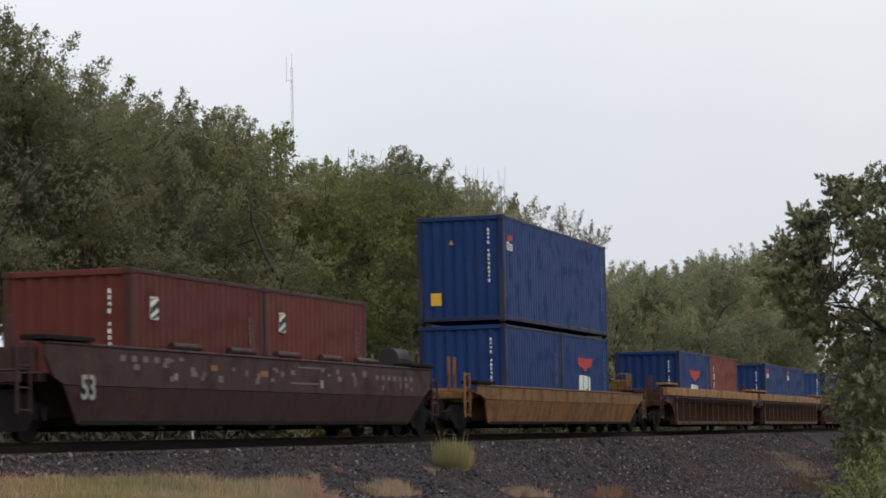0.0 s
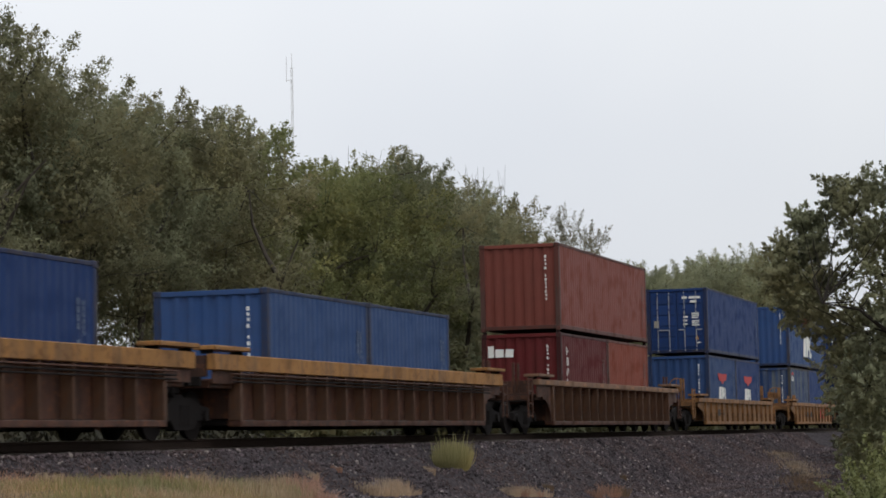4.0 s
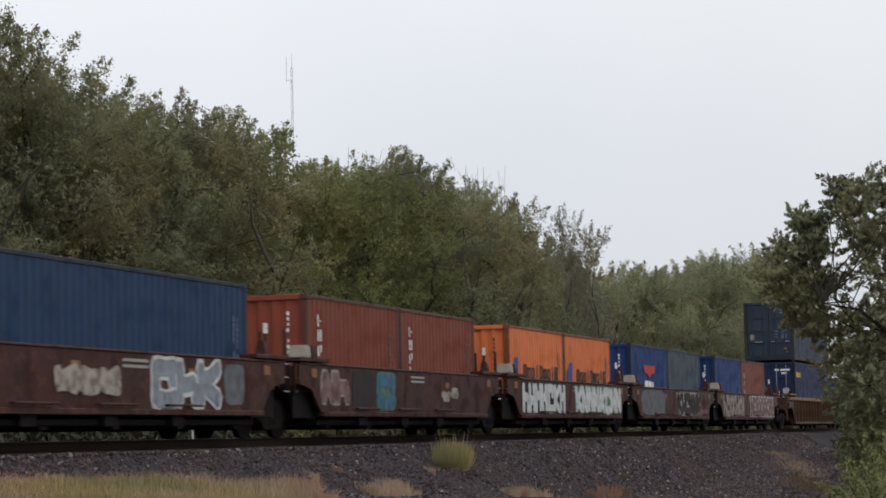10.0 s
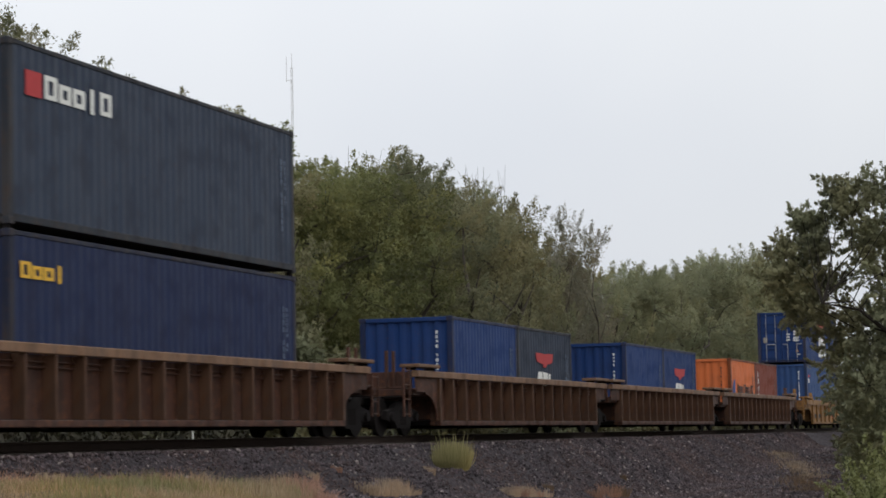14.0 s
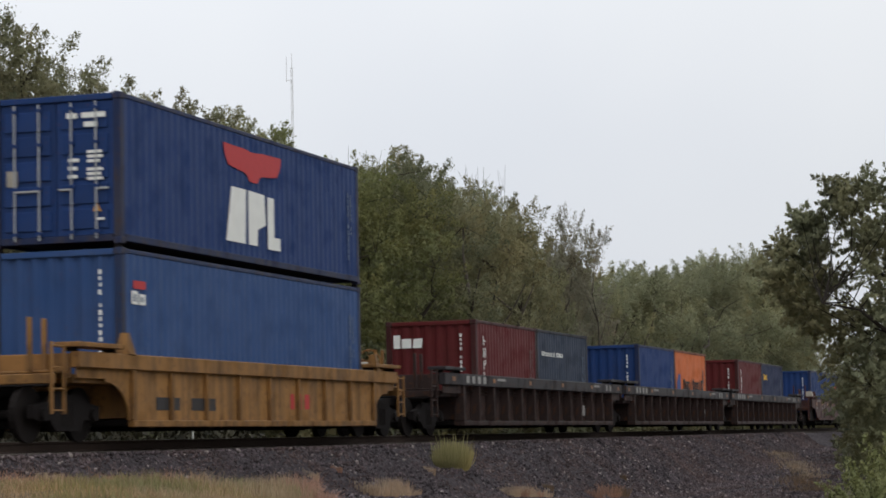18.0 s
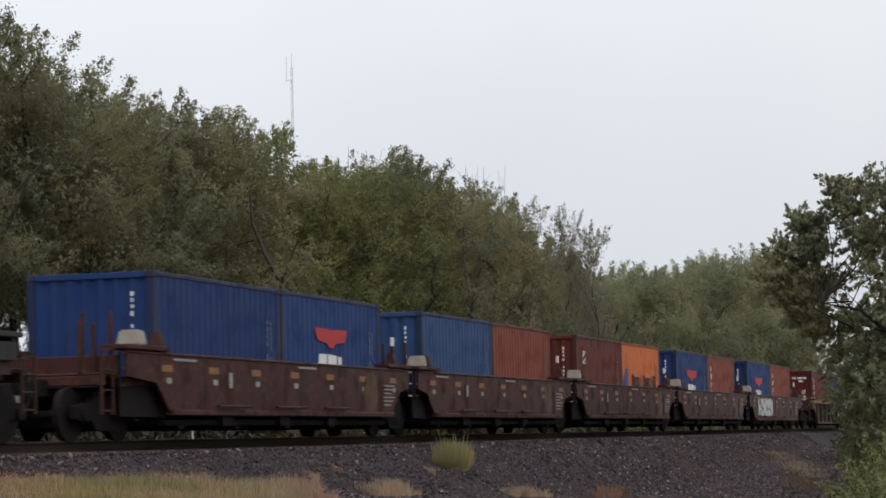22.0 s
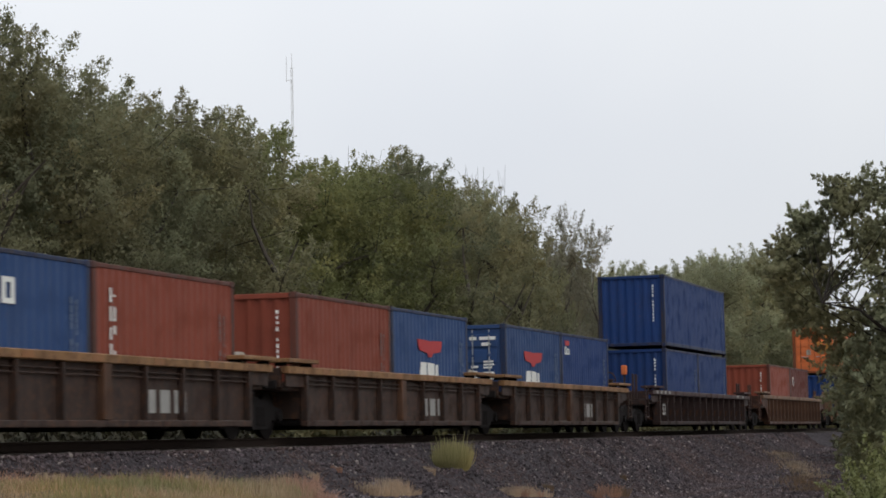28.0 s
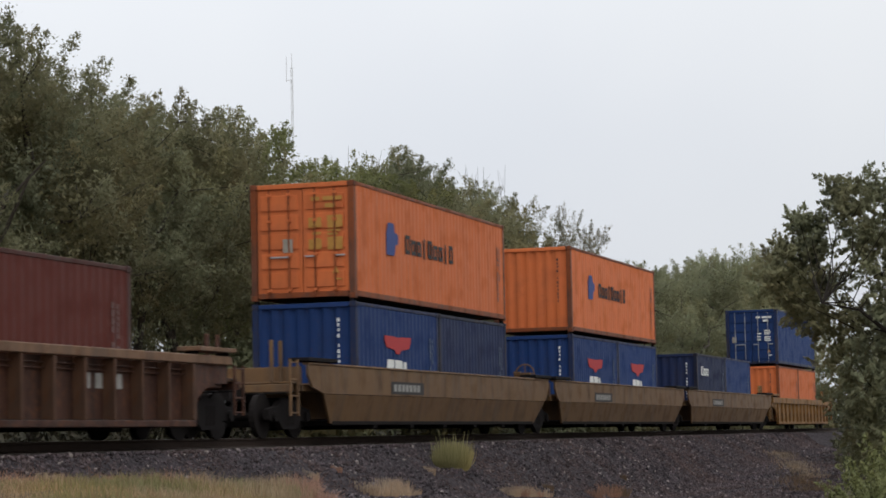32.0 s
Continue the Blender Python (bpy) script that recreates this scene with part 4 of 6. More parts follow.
def sign_on_side(c, kind, length, height, pale=True):
    """Painted marks on the long side that faces the camera. x runs from the near end."""
    m = Matrix.Translation((-length / 2, -W2 - 0.001, 0))

    def bird(x, z, w):
        out = [(0, 0.185), (0.16, 0.182), (0.36, 0.18), (0.46, 0.17), (0.54, 0.17), (0.64, 0.18), (0.84, 0.182), (1, 0.185), (0.975, 0.11), (0.92, 0.05), (0.64, 0.025), (0.60, 0.01), (0.57, -0.025), (0.43, -0.025), (0.40, 0.01), (0.36, 0.025), (0.08, 0.05), (0.025, 0.11)]
        shapes(c, "red_emblem", RED, [[(x + a * w, z + b * w) for a, b in out]], m, "red winged emblem")

    def blocks(x, z0, z1, w):
        shapes(c, "white_block", WHITE, [[(x, z0), (x + 0.34 * w, z0), (x + 0.36 * w, z1), (x + 0.10 * w, z1)], [(x + 0.40 * w, z0), (x + 0.56 * w, z0), (x + 0.57 * w, z0 + 0.3 * (z1 - z0)), (x + 0.72 * w, z0 + 0.42 * (z1 - z0)), (x + 0.70 * w, z1 - 0.02), (x + 0.40 * w, z1)], [(x + 0.76 * w, z0 - 0.02), (x + w, z0 - 0.02), (x + w, z0 + 0.22 * (z1 - z0)), (x + 0.88 * w, z0 + 0.22 * (z1 - z0)), (x + 0.88 * w, z1 - 0.04), (x + 0.76 * w, z1 - 0.04)]], m, "plain white block of the owner's mark")

    def row(x0, x1, z0, z1, n, mat, gap=0.22, name="mark_lettering"):
        """A line of plain upright marks: hollow boxes and bars."""
        w, h, out = (x1 - x0) / n, z1 - z0, []
        for i in range(n):
            a, e = x0 + i * w, x0 + (i + 1 - gap) * w
            t, top = 0.30 * (e - a), z1 if i % 4 in (0, 3) else z1 - 0.2 * h
            if i % 4 == 3:
                out.append(rect(a + t, a + 2 * t, z0 - 0.1 * h, top))
                continue
            out += [rect(a, a + t, z0, top), rect(e - t, e, z0, top), rect(a + t, e - t, z0, z0 + 0.2 * h), rect(a + t, e - t, top - 0.2 * h, top)]
        lettering(c, name, mat, out, m)

    def column(x0, x1, z0, z1, n, mat, gap=0.3, name="mark_lettering"):
        h = (z1 - z0) / n
        b, out = 0.16 * (x1 - x0), []
        for i in range(n):
            za, zb = z0 + i * h, z0 + (i + 1 - gap) * h
            out.append(rect(x0, x0 + 2 * b, za, zb - (0.12 * h if i % 3 == 1 else 0)))
            out.append(rect(x1 - 2 * b, x1, za + (0.3 * h if i % 2 else 0), zb - (0.35 * h if i % 3 == 0 else 0)))
        lettering(c, name, mat, out, m)

    if kind == "bird40":
        bird(4.5, 1.98, 3.0)
        blocks(4.6, 0.57, 1.62, 2.8)
    elif kind == "bird_low":
        bird(4.5, 1.70, 3.0)
        blocks(4.6, 0.40, 1.45, 2.8)
    elif kind == "bird45":
        bird(5.7, 1.96, 2.5)
        blocks(5.8, 0.75, 1.68, 2.3)
    elif kind == "bird20":
        bird(1.9, 1.55, 1.95)
        blocks(1.95, 0.75, 1.37, 1.75)
    elif kind == "small":
        shapes(c, "red_emblem", RED, [rect(0.45, 0.95, 2.22, 2.36)], m)
        row(0.38, 1.0, 1.95, 2.18, 2, WHITE)
    elif kind == "wave40":
        shapes(c, "blue_emblem", LOGOBLUE, [[(2.2, 1.1), (2.75, 1.1), (2.85, 1.35), (3.05, 1.4), (3.05, 1.6), (2.8, 1.65), (2.75, 1.85), (2.35, 1.85), (2.2, 1.6)]], m, "blue emblem")
        row(3.6, 7.5, 1.22, 1.66, 9, BLACK)
    elif kind == "wave20":
        shapes(c, "blue_emblem", LOGOBLUE, [[(0.3, 1.12), (0.95, 1.12), (0.95, 1.72), (0.65, 1.72), (0.3, 1.4)]], m, "blue emblem")
        row(1.5, 5.4, 1.15, 1.55, 9, BLACK)
    elif kind == "disc40":
        shapes(c, "red_emblem", RED, [rect(0.55, 1.1, 2.06, 2.46)], m)
        row(1.2, 3.7, 2.08, 2.46, 5, WHITE, 0.14)
    elif kind == "yellow40":
        row(0.35, 1.9, 2.16, 2.42, 4, YELLOW, 0.12)
    elif kind == "disc20":
        shapes(c, "red_emblem", RED, [[(0.27 + 0.39 + 0.39 * math.cos(a * 0.524), 1.93 + 0.2 * math.sin(a * 0.524)) for a in range(12)]], m, "red disc emblem")
        row(1.12, 3.5, 1.74, 2.15, 5, WHITE, 0.14)
    elif kind == "column":
        column(0.64, 0.86, 1.0, 2.25, 4, WHITE, 0.22)
    elif kind == "stripe":
        shapes(c, "white_panel", WHITE, [rect(0.78, 1.10, 1.72, 2.12)], m)
        shapes(c, "dark_stripe", BLACK, [[(0.79, 1.80), (0.79, 1.92), (1.09, 2.06), (1.09, 1.94)], [(0.79, 1.73), (0.95, 1.73), (1.09, 1.80), (1.09, 1.86)]], m @ Matrix.Translation((0, -0.006, 0)))
        shapes(c, "yellow_stripe", DULLYELLOW, [[(0.79, 2.02), (0.79, 2.08), (0.98, 2.11), (1.04, 2.11)]], m @ Matrix.Translation((0, -0.006, 0)))
    elif kind == "row":
        row(0.5, 3.0, 1.84, 1.96, 6, WHITE, 0.2)
    elif kind == "yellowrow":
        row(0.5, 1.6, 1.85, 2.1, 4, YELLOW, 0.15)
    elif kind == "goods":
        column(0.45, 0.82, 1.15, 2.15, 3, CREAM)
    elif kind == "letters":
        row(0.8, 2.4, 1.75, 2.1, 3, WHITE, 0.2)
    # owner's number in small bars near the far end of every side
    x = length - 0.75
    lettering(c, "number_lettering", FAINTBLUE if pale else FAINT, [rect(x, x + 0.055, height - 0.75 - 0.135 * i, height - 0.64 - 0.135 * i) for i in range(11) if i != 4] + [rect(x + 0.20, x + 0.245, height - 0.75 - 0.10 * i, height - 0.67 - 0.10 * i) for i in range(9) if i != 6], m)


def container(length, height, mat, sign="", doors=False, tex=False, number="", label="", plate=False):
    c = thing("shipping_container", label, "container", "containers on the train")
    L, H = length, height
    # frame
    dark_paint = DARK_PAINT[mat.name]
    for x in (-L / 2 + 0.08, L / 2 - 0.08):
        for y in (-W2 + 0.07, W2 - 0.07):
            bar("corner_post", x - 0.075, x + 0.075, y - 0.07, y + 0.07, 0.118, H - 0.118, dark_paint, c)
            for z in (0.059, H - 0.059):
                bar("corner_casting", x - 0.085, x + 0.093 if x > 0 else x + 0.085, y - 0.078, y + 0.078, z - 0.061, z + 0.061, dark_paint, c, bevel=0.012)
    for y in (-W2 + 0.035, W2 - 0.035):
        bar("top_rail", -L / 2 + 0.17, L / 2 - 0.17, y - 0.035, y + 0.035, H - 0.09, H - 0.012, dark_paint, c)
        bar("bottom_rail", -L / 2 + 0.17, L / 2 - 0.17, y - 0.04, y + 0.04, 0.045, 0.17, dark_paint, c)
    for x in (-L / 2 + 0.06, L / 2 - 0.06):
        bar("end_header", x - 0.055, x + 0.055, -W2 + 0.16, W2 - 0.16, H - 0.12, H - 0.012, mat, c)
        bar("end_sill", x - 0.055, x + 0.055, -W2 + 0.16, W2 - 0.16, 0.045, 0.16, dark_paint, c)
    if L > 13:
        for x in (-6.02, 6.02):
            for y in (-1, 1):
                bar("inner_post", x - 0.08, x + 0.08, y * (W2 - 0.06), y * (W2 + 0.004), 0.175, H - 0.095, dark_paint, c)
    # sheets
    side = corrugated(L - 0.31, H - 0.26)
    part("side_wall", side, mat, c, Matrix.Translation((0, -W2 + 0.008, 0.17)))
    part("side_wall", side, mat, c, Matrix.Translation((0, W2 - 0.008, 0.17)) @ Matrix.Rotation(radians(180), 4, "Z"))
    bar("roof", -L / 2 + 0.1, L / 2 - 0.1, -W2 + 0.05, W2 - 0.05, H - 0.05, H - 0.02, mat, c, bevel=0.003)
    bar("floor", -L / 2 + 0.12, L / 2 - 0.12, -W2 + 0.09, W2 - 0.09, 0.10, 0.14, TIMBER, c, bevel=0.003)
    end = corrugated(2 * W2 - 0.30, H - 0.28, 0.30, 0.045)
    part("end_wall", end, mat, c, Matrix.Translation((L / 2 - 0.03, 0, 0.16)) @ Matrix.Rotation(radians(90), 4, "Z"))
    x = -L / 2
    if doors:
        w = W2 - 0.165
        ribs = 5 if H < 2.7 else 4
        for s in (-1, 1):
            d = part("door", door_leaf(w, H - 0.30), mat, c, Matrix.Translation((x + 0.02, s * (w / 2 + 0.01), 0.17)) @ Matrix.Rotation(radians(-90), 4, "Z"))
            for i in range(ribs):
                z0 = 0.10 + i * (H - 0.44) / ribs
                bar("door_panel", -w / 2 + 0.09, w / 2 - 0.09, 0.0, 0.029, z0, z0 + (H - 0.44) / ribs - 0.09, mat, d, bevel=0.025)
            for k in (0.28, 0.72):
                rod = tube_mesh(("rod", round(H, 2)), [((0, 0, 0.10), (0, 0, H - 0.14))], 0.019, 6)
                r = part("lock_rod", rod, GALV if mat not in (ORANGE, MAROON, SLATE) else DARK_PAINT[mat.name] if mat is ORANGE else mat, c, Matrix.Translation((x - 0.022, s * (0.01 + w * k), 0)))
                bar("handle", -0.02, 0.02, -0.24 if k > 0.5 else 0.02, -0.02 if k > 0.5 else 0.24, 0.93, 0.97, GALV, r)
                for zz in (0.22, 1.0, 1.75, H - 0.25):
                    bar("rod_guide", -0.018, 0.03, -0.05, 0.05, zz - 0.035, zz + 0.035, mat, r)
        me = Matrix.Translation((x - 0.012, 0, 0)) @ Matrix.Rotation(radians(-90), 4, "Z")
        white = DULLYELLOW if mat is ORANGE else FAINTBLUE if mat is SLATE else WHITE
        lettering(c, "door_lettering", white, [rect(a, b, z, z + h) for a, b, z, h in ((0.22, 0.42, H - 0.42, 0.09), (0.5, 0.95, H - 0.42, 0.09), (0.55, 0.8, H - 0.58, 0.09), (0.25, 0.45, 1.42, 0.06), (0.25, 0.42, 1.28, 0.06), (0.25, 0.42, 1.14, 0.06), (0.6, 0.88, 1.56, 0.05), (0.6, 0.9, 1.48, 0.05), (0.6, 0.84, 1.40, 0.05), (0.6, 0.9, 1.26, 0.05), (0.6, 0.86, 1.18, 0.05), (0.6, 0.9, 1.10, 0.05), (0.78, 0.92, 0.41, 0.04))], me)
        shapes(c, "warning_label", DULLYELLOW, [[(0.70, 0.56), (0.86, 0.56), (0.78, 0.72)]], me, "yellow warning triangle")
        shapes(c, "door_plate", CREAM, [rect(-0.45, -0.22, 1.05, 1.35)] if mat is ORANGE else [rect(-0.92, -0.72, 1.05, 1.32)], me, "pale data plate")
        if mat is ORANGE:
            shapes(c, "yellow_panel", DULLYELLOW, [rect(0.16, 0.46, 1.10, 1.32), rect(0.60, 0.95, 1.08, 1.36), rect(0.16, 0.46, 1.58, 1.80), rect(0.60, 0.95, 1.58, 1.84)], me @ Matrix.Translation((0, 0.004, 0)), "yellow notice panel")
    else:
        part("end_wall", end, BLUE if mat is SLATE and L > 13 else mat, c, Matrix.Translation((x + 0.03, 0, 0.16)) @ Matrix.Rotation(radians(-90), 4, "Z"))
        me = Matrix.Translation((x + 0.028, 0, 0)) @ Matrix.Rotation(radians(-90), 4, "Z")
        n = 13 if H > 2.7 else 12
        lettering(c, "number_lettering", WHITE if mat is not ORANGE else BLACK, [rect(0.775 + 0.006 * (i % 3), 0.83 - 0.008 * (i % 2), H - 0.44 - 0.115 * i + 0.010 * (i % 3), H - 0.36 - 0.115 * i) for i in range(n) if i != 4], me)
        if number:
            part("number", text_mesh(number, 0.72), WHITE, c, Matrix.Translation((x + 0.022, 0.02, H - 0.88)) @ FACE_END, "white painted number")
            part("number", text_mesh(number, 0.42), WHITE, c, Matrix.Translation((x + 0.45, -W2 - 0.002, H - 0.72)) @ FACE_SIDE, "white painted number")
        elif tex:
            w = [(-1.02, -0.84), (-0.80, -0.54), (-0.5, -0.26)]
            shapes(c, "white_block", WHITE, [rect(w[0][0], w[0][1], 1.9, 2.24), rect(w[1][0], w[1][1], 1.9, 2.14), rect(w[2][0], w[2][1], 1.9, 2.14, 0.03)], me, "plain white block of the owner's mark")
        elif plate:
            shapes(c, "warning_label", DULLYELLOW, [[(-0.32, H - 0.78), (-0.18, H - 0.78), (-0.25, H - 0.63)]], me, "small yellow warning triangle")
        if plate:
            shapes(c, "end_label", YELLOW, [rect(-0.86, -0.56, 0.48, 0.82)], me, "square yellow label")
    sign_on_side(c, sign, L, H, mat in (BLUE, BLUE2, NAVY, DENIM, SLATE, TEAL, STREAKED))
    return c

# ---------------------------------------------------------------- well cars
def wheel_mesh():
    if "wheel" not in MESHES:
        bm = bmesh.new()
        for y, r0, r1, d in ((0.0, 0.43, 0.42, 0.11), (-0.06, 0.455, 0.455, 0.03), (0.03, 0.12, 0.10, 0.22)):
            bmesh.ops.create_cone(bm, cap_ends=True, segments=24, radius1=r0, radius2=r1, depth=d, matrix=Matrix.Translation((0, y, 0)) @ Matrix.Rotation(radians(90), 4, "X"))
        MESHES["wheel"] = to_mesh("wheel", bm)
    return MESHES["wheel"]


def side_frame_mesh():
    if "frame" not in MESHES:
        bm = flat([(-1.15, 0.36), (-0.95, 0.30), (-0.62, 0.34), (-0.42, 0.16), (0.42, 0.16), (0.62, 0.34), (0.95, 0.30), (1.15, 0.36), (1.15, 0.56), (0.70, 0.62), (0.42, 0.74), (-0.42, 0.74), (-0.70, 0.62), (-1.15, 0.56)], 0.13)
        for x in (-0.16, 0, 0.16):
            add_tube(bm, (x, -0.10, 0.24), (x, -0.10, 0.60), 0.06, 0.06, 8)
        for x in (-0.89, 0.89):
            add_tube(bm, (x, -0.20, 0.42), (x, 0.05, 0.42), 0.11, 0.11, 10)
        MESHES["frame"] = to_mesh("side_frame", bm)
    return MESHES["frame"]


def truck(car, x):
    """A four-wheel truck under the car at x."""
    t = bar("truck", x - 0.22, x + 0.22, -0.95, 0.95, 0.45, 0.80, STEEL, car, "greasy four-wheel truck with underframe shadow in its dark colour")
    for s in (-1, 1):
        part("side_frame", side_frame_mesh(), STEEL, t, Matrix.Translation((0, s * 1.0 + 0.06, -0.625)) if s < 0 else Matrix.Translation((0, 1.0 - 0.06, -0.625)) @ Matrix.Rotation(radians(180), 4, "Z"))
        for k in (-0.89, 0.89):
            part("wheel", wheel_mesh(), WHEEL, t, Matrix.Translation((k, s * 0.76, 0.43 - 0.625)) @ (Matrix.Rotation(radians(180), 4, "Z") if s > 0 else Matrix()))
    for k in (-0.89, 0.89):
        part("axle", tube_mesh("axle", [((0, -0.95, 0), (0, 0.95, 0))], 0.075, 10), STEEL, t, Matrix.Translation((k, 0, 0.43 - 0.625)))
    bar("brake_beam", -0.45, 0.45, -0.6, 0.6, -0.40, -0.28, STEEL, t)


def ladder(car, x, y, z0, z1, mat, along="x"):
    key = ("ladder", round(z1 - z0, 2), along)
    if key not in MESHES:
        bm = bmesh.new()
        h = z1 - z0
        w = 0.21
        for s in (-w, w):
            a = (s, 0, 0) if along == "x" else (0, s, 0)
            add_box(bm, a[0] - 0.022, a[0] + 0.022, a[1] - 0.022, a[1] + 0.022, 0, h)
        n = int(h / 0.30)
        for i in range(n + 1):
            z = 0.06 + i * (h - 0.12) / max(1, n)
            add_tube(bm, (-w, 0, z) if along == "x" else (0, -w, z), (w, 0, z) if along == "x" else (0, w, z), 0.014, 0.014, 6)
        MESHES[key] = to_mesh("ladder", bm)
    part("ladder", MESHES[key], mat, car, Matrix.Translation((x, y, z0)))


def brake_wheel(car, mat, m):
    """A hand brake wheel: one round rim with four spokes under it."""
    if "rim" not in MESHES:
        bm = bmesh.new()
        n, k = 20, 6
        rings = []
        for i in range(n):
            a = i * 6.2832 / n
            rings.append([bm.verts.new((0.02 * math.sin(b), (0.27 + 0.02 * math.cos(b)) * math.cos(a), (0.27 + 0.02 * math.cos(b)) * math.sin(a)))
                          for b in [j * 6.2832 / k for j in range(k)]])
        for i in range(n):
            p, q = rings[i], rings[(i + 1) % n]
            for j in range(k):
                bm.faces.new((p[j], q[j], q[(j + 1) % k], p[(j + 1) % k]))
        bmesh.ops.recalc_face_normals(bm, faces=bm.faces)
        MESHES["rim"] = to_mesh("hand_wheel", bm)
        bm = bmesh.new()
        add_tube(bm, (0, 0, 0), (-0.01, 0, 0.27), 0.014, 0.014, 5)
        MESHES["spoke"] = to_mesh("spoke", bm)
    wheel = part("brake_wheel", MESHES["rim"], mat, car, m, "spoked hand brake wheel")
    for k in range(4):
        part("spoke", MESHES["spoke"], mat, wheel, pose(0, 0, 0, 90 * k, 0, 0))


def blob(rng, x0, x1, z0, z1):
    n = 26
    return [((x0 + x1) / 2 + (x1 - x0) / 2 * (abs(math.cos(a)) ** 0.45) * (1 if math.cos(a) > 0 else -1) * rng.uniform(0.92, 1.03),
             (z0 + z1) / 2 + (z1 - z0) / 2 * (abs(math.sin(a)) ** 0.45) * (1 if math.sin(a) > 0 else -1) * rng.uniform(0.93, 1.0)) for a in [i * 6.2832 / n for i in range(n)]]


def graffiti(car, y, x0, x1, z0, z1, back, front, letters, seed, edge=None, fat=0.6, rim=0.05):
    """A sprayed piece: a rough ground, crowded fat strokes with rims and drips; nothing to be read."""
    rng = random.Random(seed)

    def lay(outlines, mat, off, name):
        if mat is None:
            return
        if name == "sprayed_slit":
            tagged(part(name, plates(outlines, 0.0015), mat, car, Matrix.Translation((0, y - off, 0))), kind="stuff")
            return
        for k, o in enumerate(outlines):
            part(name, plates([o], 0.0015), mat, car, Matrix.Translation((0, y - off - 0.0004 * k, 0)))

    if back:
        part("sprayed_patch", flat(blob(rng, x0, x1, z0, z1), 0.003), back, car, Matrix.Translation((0, y, 0)), "sprayed paint patch")
    if not letters:
        return
    n = int(letters * 1.1 + 0.5)
    w = (x1 - x0) / n
    rims, bodies, slits = [], [], []

    def stroke(ax, az, bx, bz, th, grow=0.0):
        """A fat sprayed stroke with uneven, rounded ends."""
        ln = math.hypot(bx - ax, bz - az) + 1e-6
        ux, uz = (bx - ax) / ln, (bz - az) / ln
        t, g = th / 2 + grow, grow + 0.03
        swell = rng.uniform(0.75, 1.25)
        pts = [(ax - ux * g, az - uz * g, -0.55), (ax + ux * 0.06, az + uz * 0.06, -1.0), ((ax + bx) / 2, (az + bz) / 2, -swell), (bx - ux * 0.06, bz - uz * 0.06, -0.92), (bx + ux * g, bz + uz * g, -0.5), (bx + ux * g, bz + uz * g, 0.6), (bx - ux * 0.06, bz - uz * 0.06, 1.0), ((ax + bx) / 2, (az + bz) / 2, 1.7 - 0.85 * swell), (ax + ux * 0.06, az + uz * 0.06, 0.95), (ax - ux * g, az - uz * g, 0.5)]
        return [(px - uz * t * k, min(max(pz + ux * t * k, z0 - 0.02), z1 + 0.03)) for px, pz, k in pts]

    for i in range(n):
        l, r_ = x0 + i * w + 0.02 * w, x0 + (i + 1) * w + 0.06 * w
        lo, hi, th = z0 + rim + 0.05, z1 - rim - 0.05, min(0.40 * w, 0.30)
        mid = (lo + hi) / 2 + rng.uniform(-0.08, 0.08)
        lean = rng.uniform(-0.06, 0.10)
        form = rng.choice((0, 1, 2, 3, 4))
        lines = [(l + th / 2, lo, l + th / 2 + lean, hi)]
        if form in (0, 1):
            lines.append((r_ - th / 2, lo, r_ - th / 2 + lean, hi if form == 0 else mid))
            lines.append((l + th / 2, mid, r_ - th / 2, mid + rng.uniform(-0.12, 0.12)))
        elif form == 2:
            lines += [(l + th / 2, hi - 0.08, r_, hi - 0.08 + rng.uniform(-0.08, 0.0)), (r_ - th / 2, hi - 0.1, r_ - th / 2, mid), (l + th / 2, lo + 0.08, r_, lo + 0.08)]
        elif form == 3:
            lines += [(l + th / 2, mid, r_, hi - 0.05), (l + th / 2, mid, r_, lo + 0.05)]
        else:
            lines += [(l + th / 2 + lean, hi - 0.04, r_ - th / 2, lo + 0.04), (r_ - th / 2, lo, r_ - th / 2 + lean, hi)]
        for q in lines:
            keep = rng.getstate()
            rims.append(stroke(*q, th, rim))
            rng.setstate(keep)
            bodies.append(stroke(*q, th))
        for k in range(2):
            sx, sz = rng.uniform(l, r_), rng.uniform(lo, mid)
            slits.append(rect(sx, sx + 0.02, sz - rng.uniform(0.10, 0.25), sz))
    dark = SPRAYBLACK if front is not SPRAYBLACK else (edge or SPRAYPALE)
    lay(rims, edge or (SPRAYBLACK if back else None), 0.0045, "sprayed_rim")
    lay(bodies[0::2], front, 0.0125, "sprayed_shape")
    lay(bodies[1::2], front, 0.0185, "sprayed_shape")
    lay(slits, dark, 0.0245, "sprayed_slit")


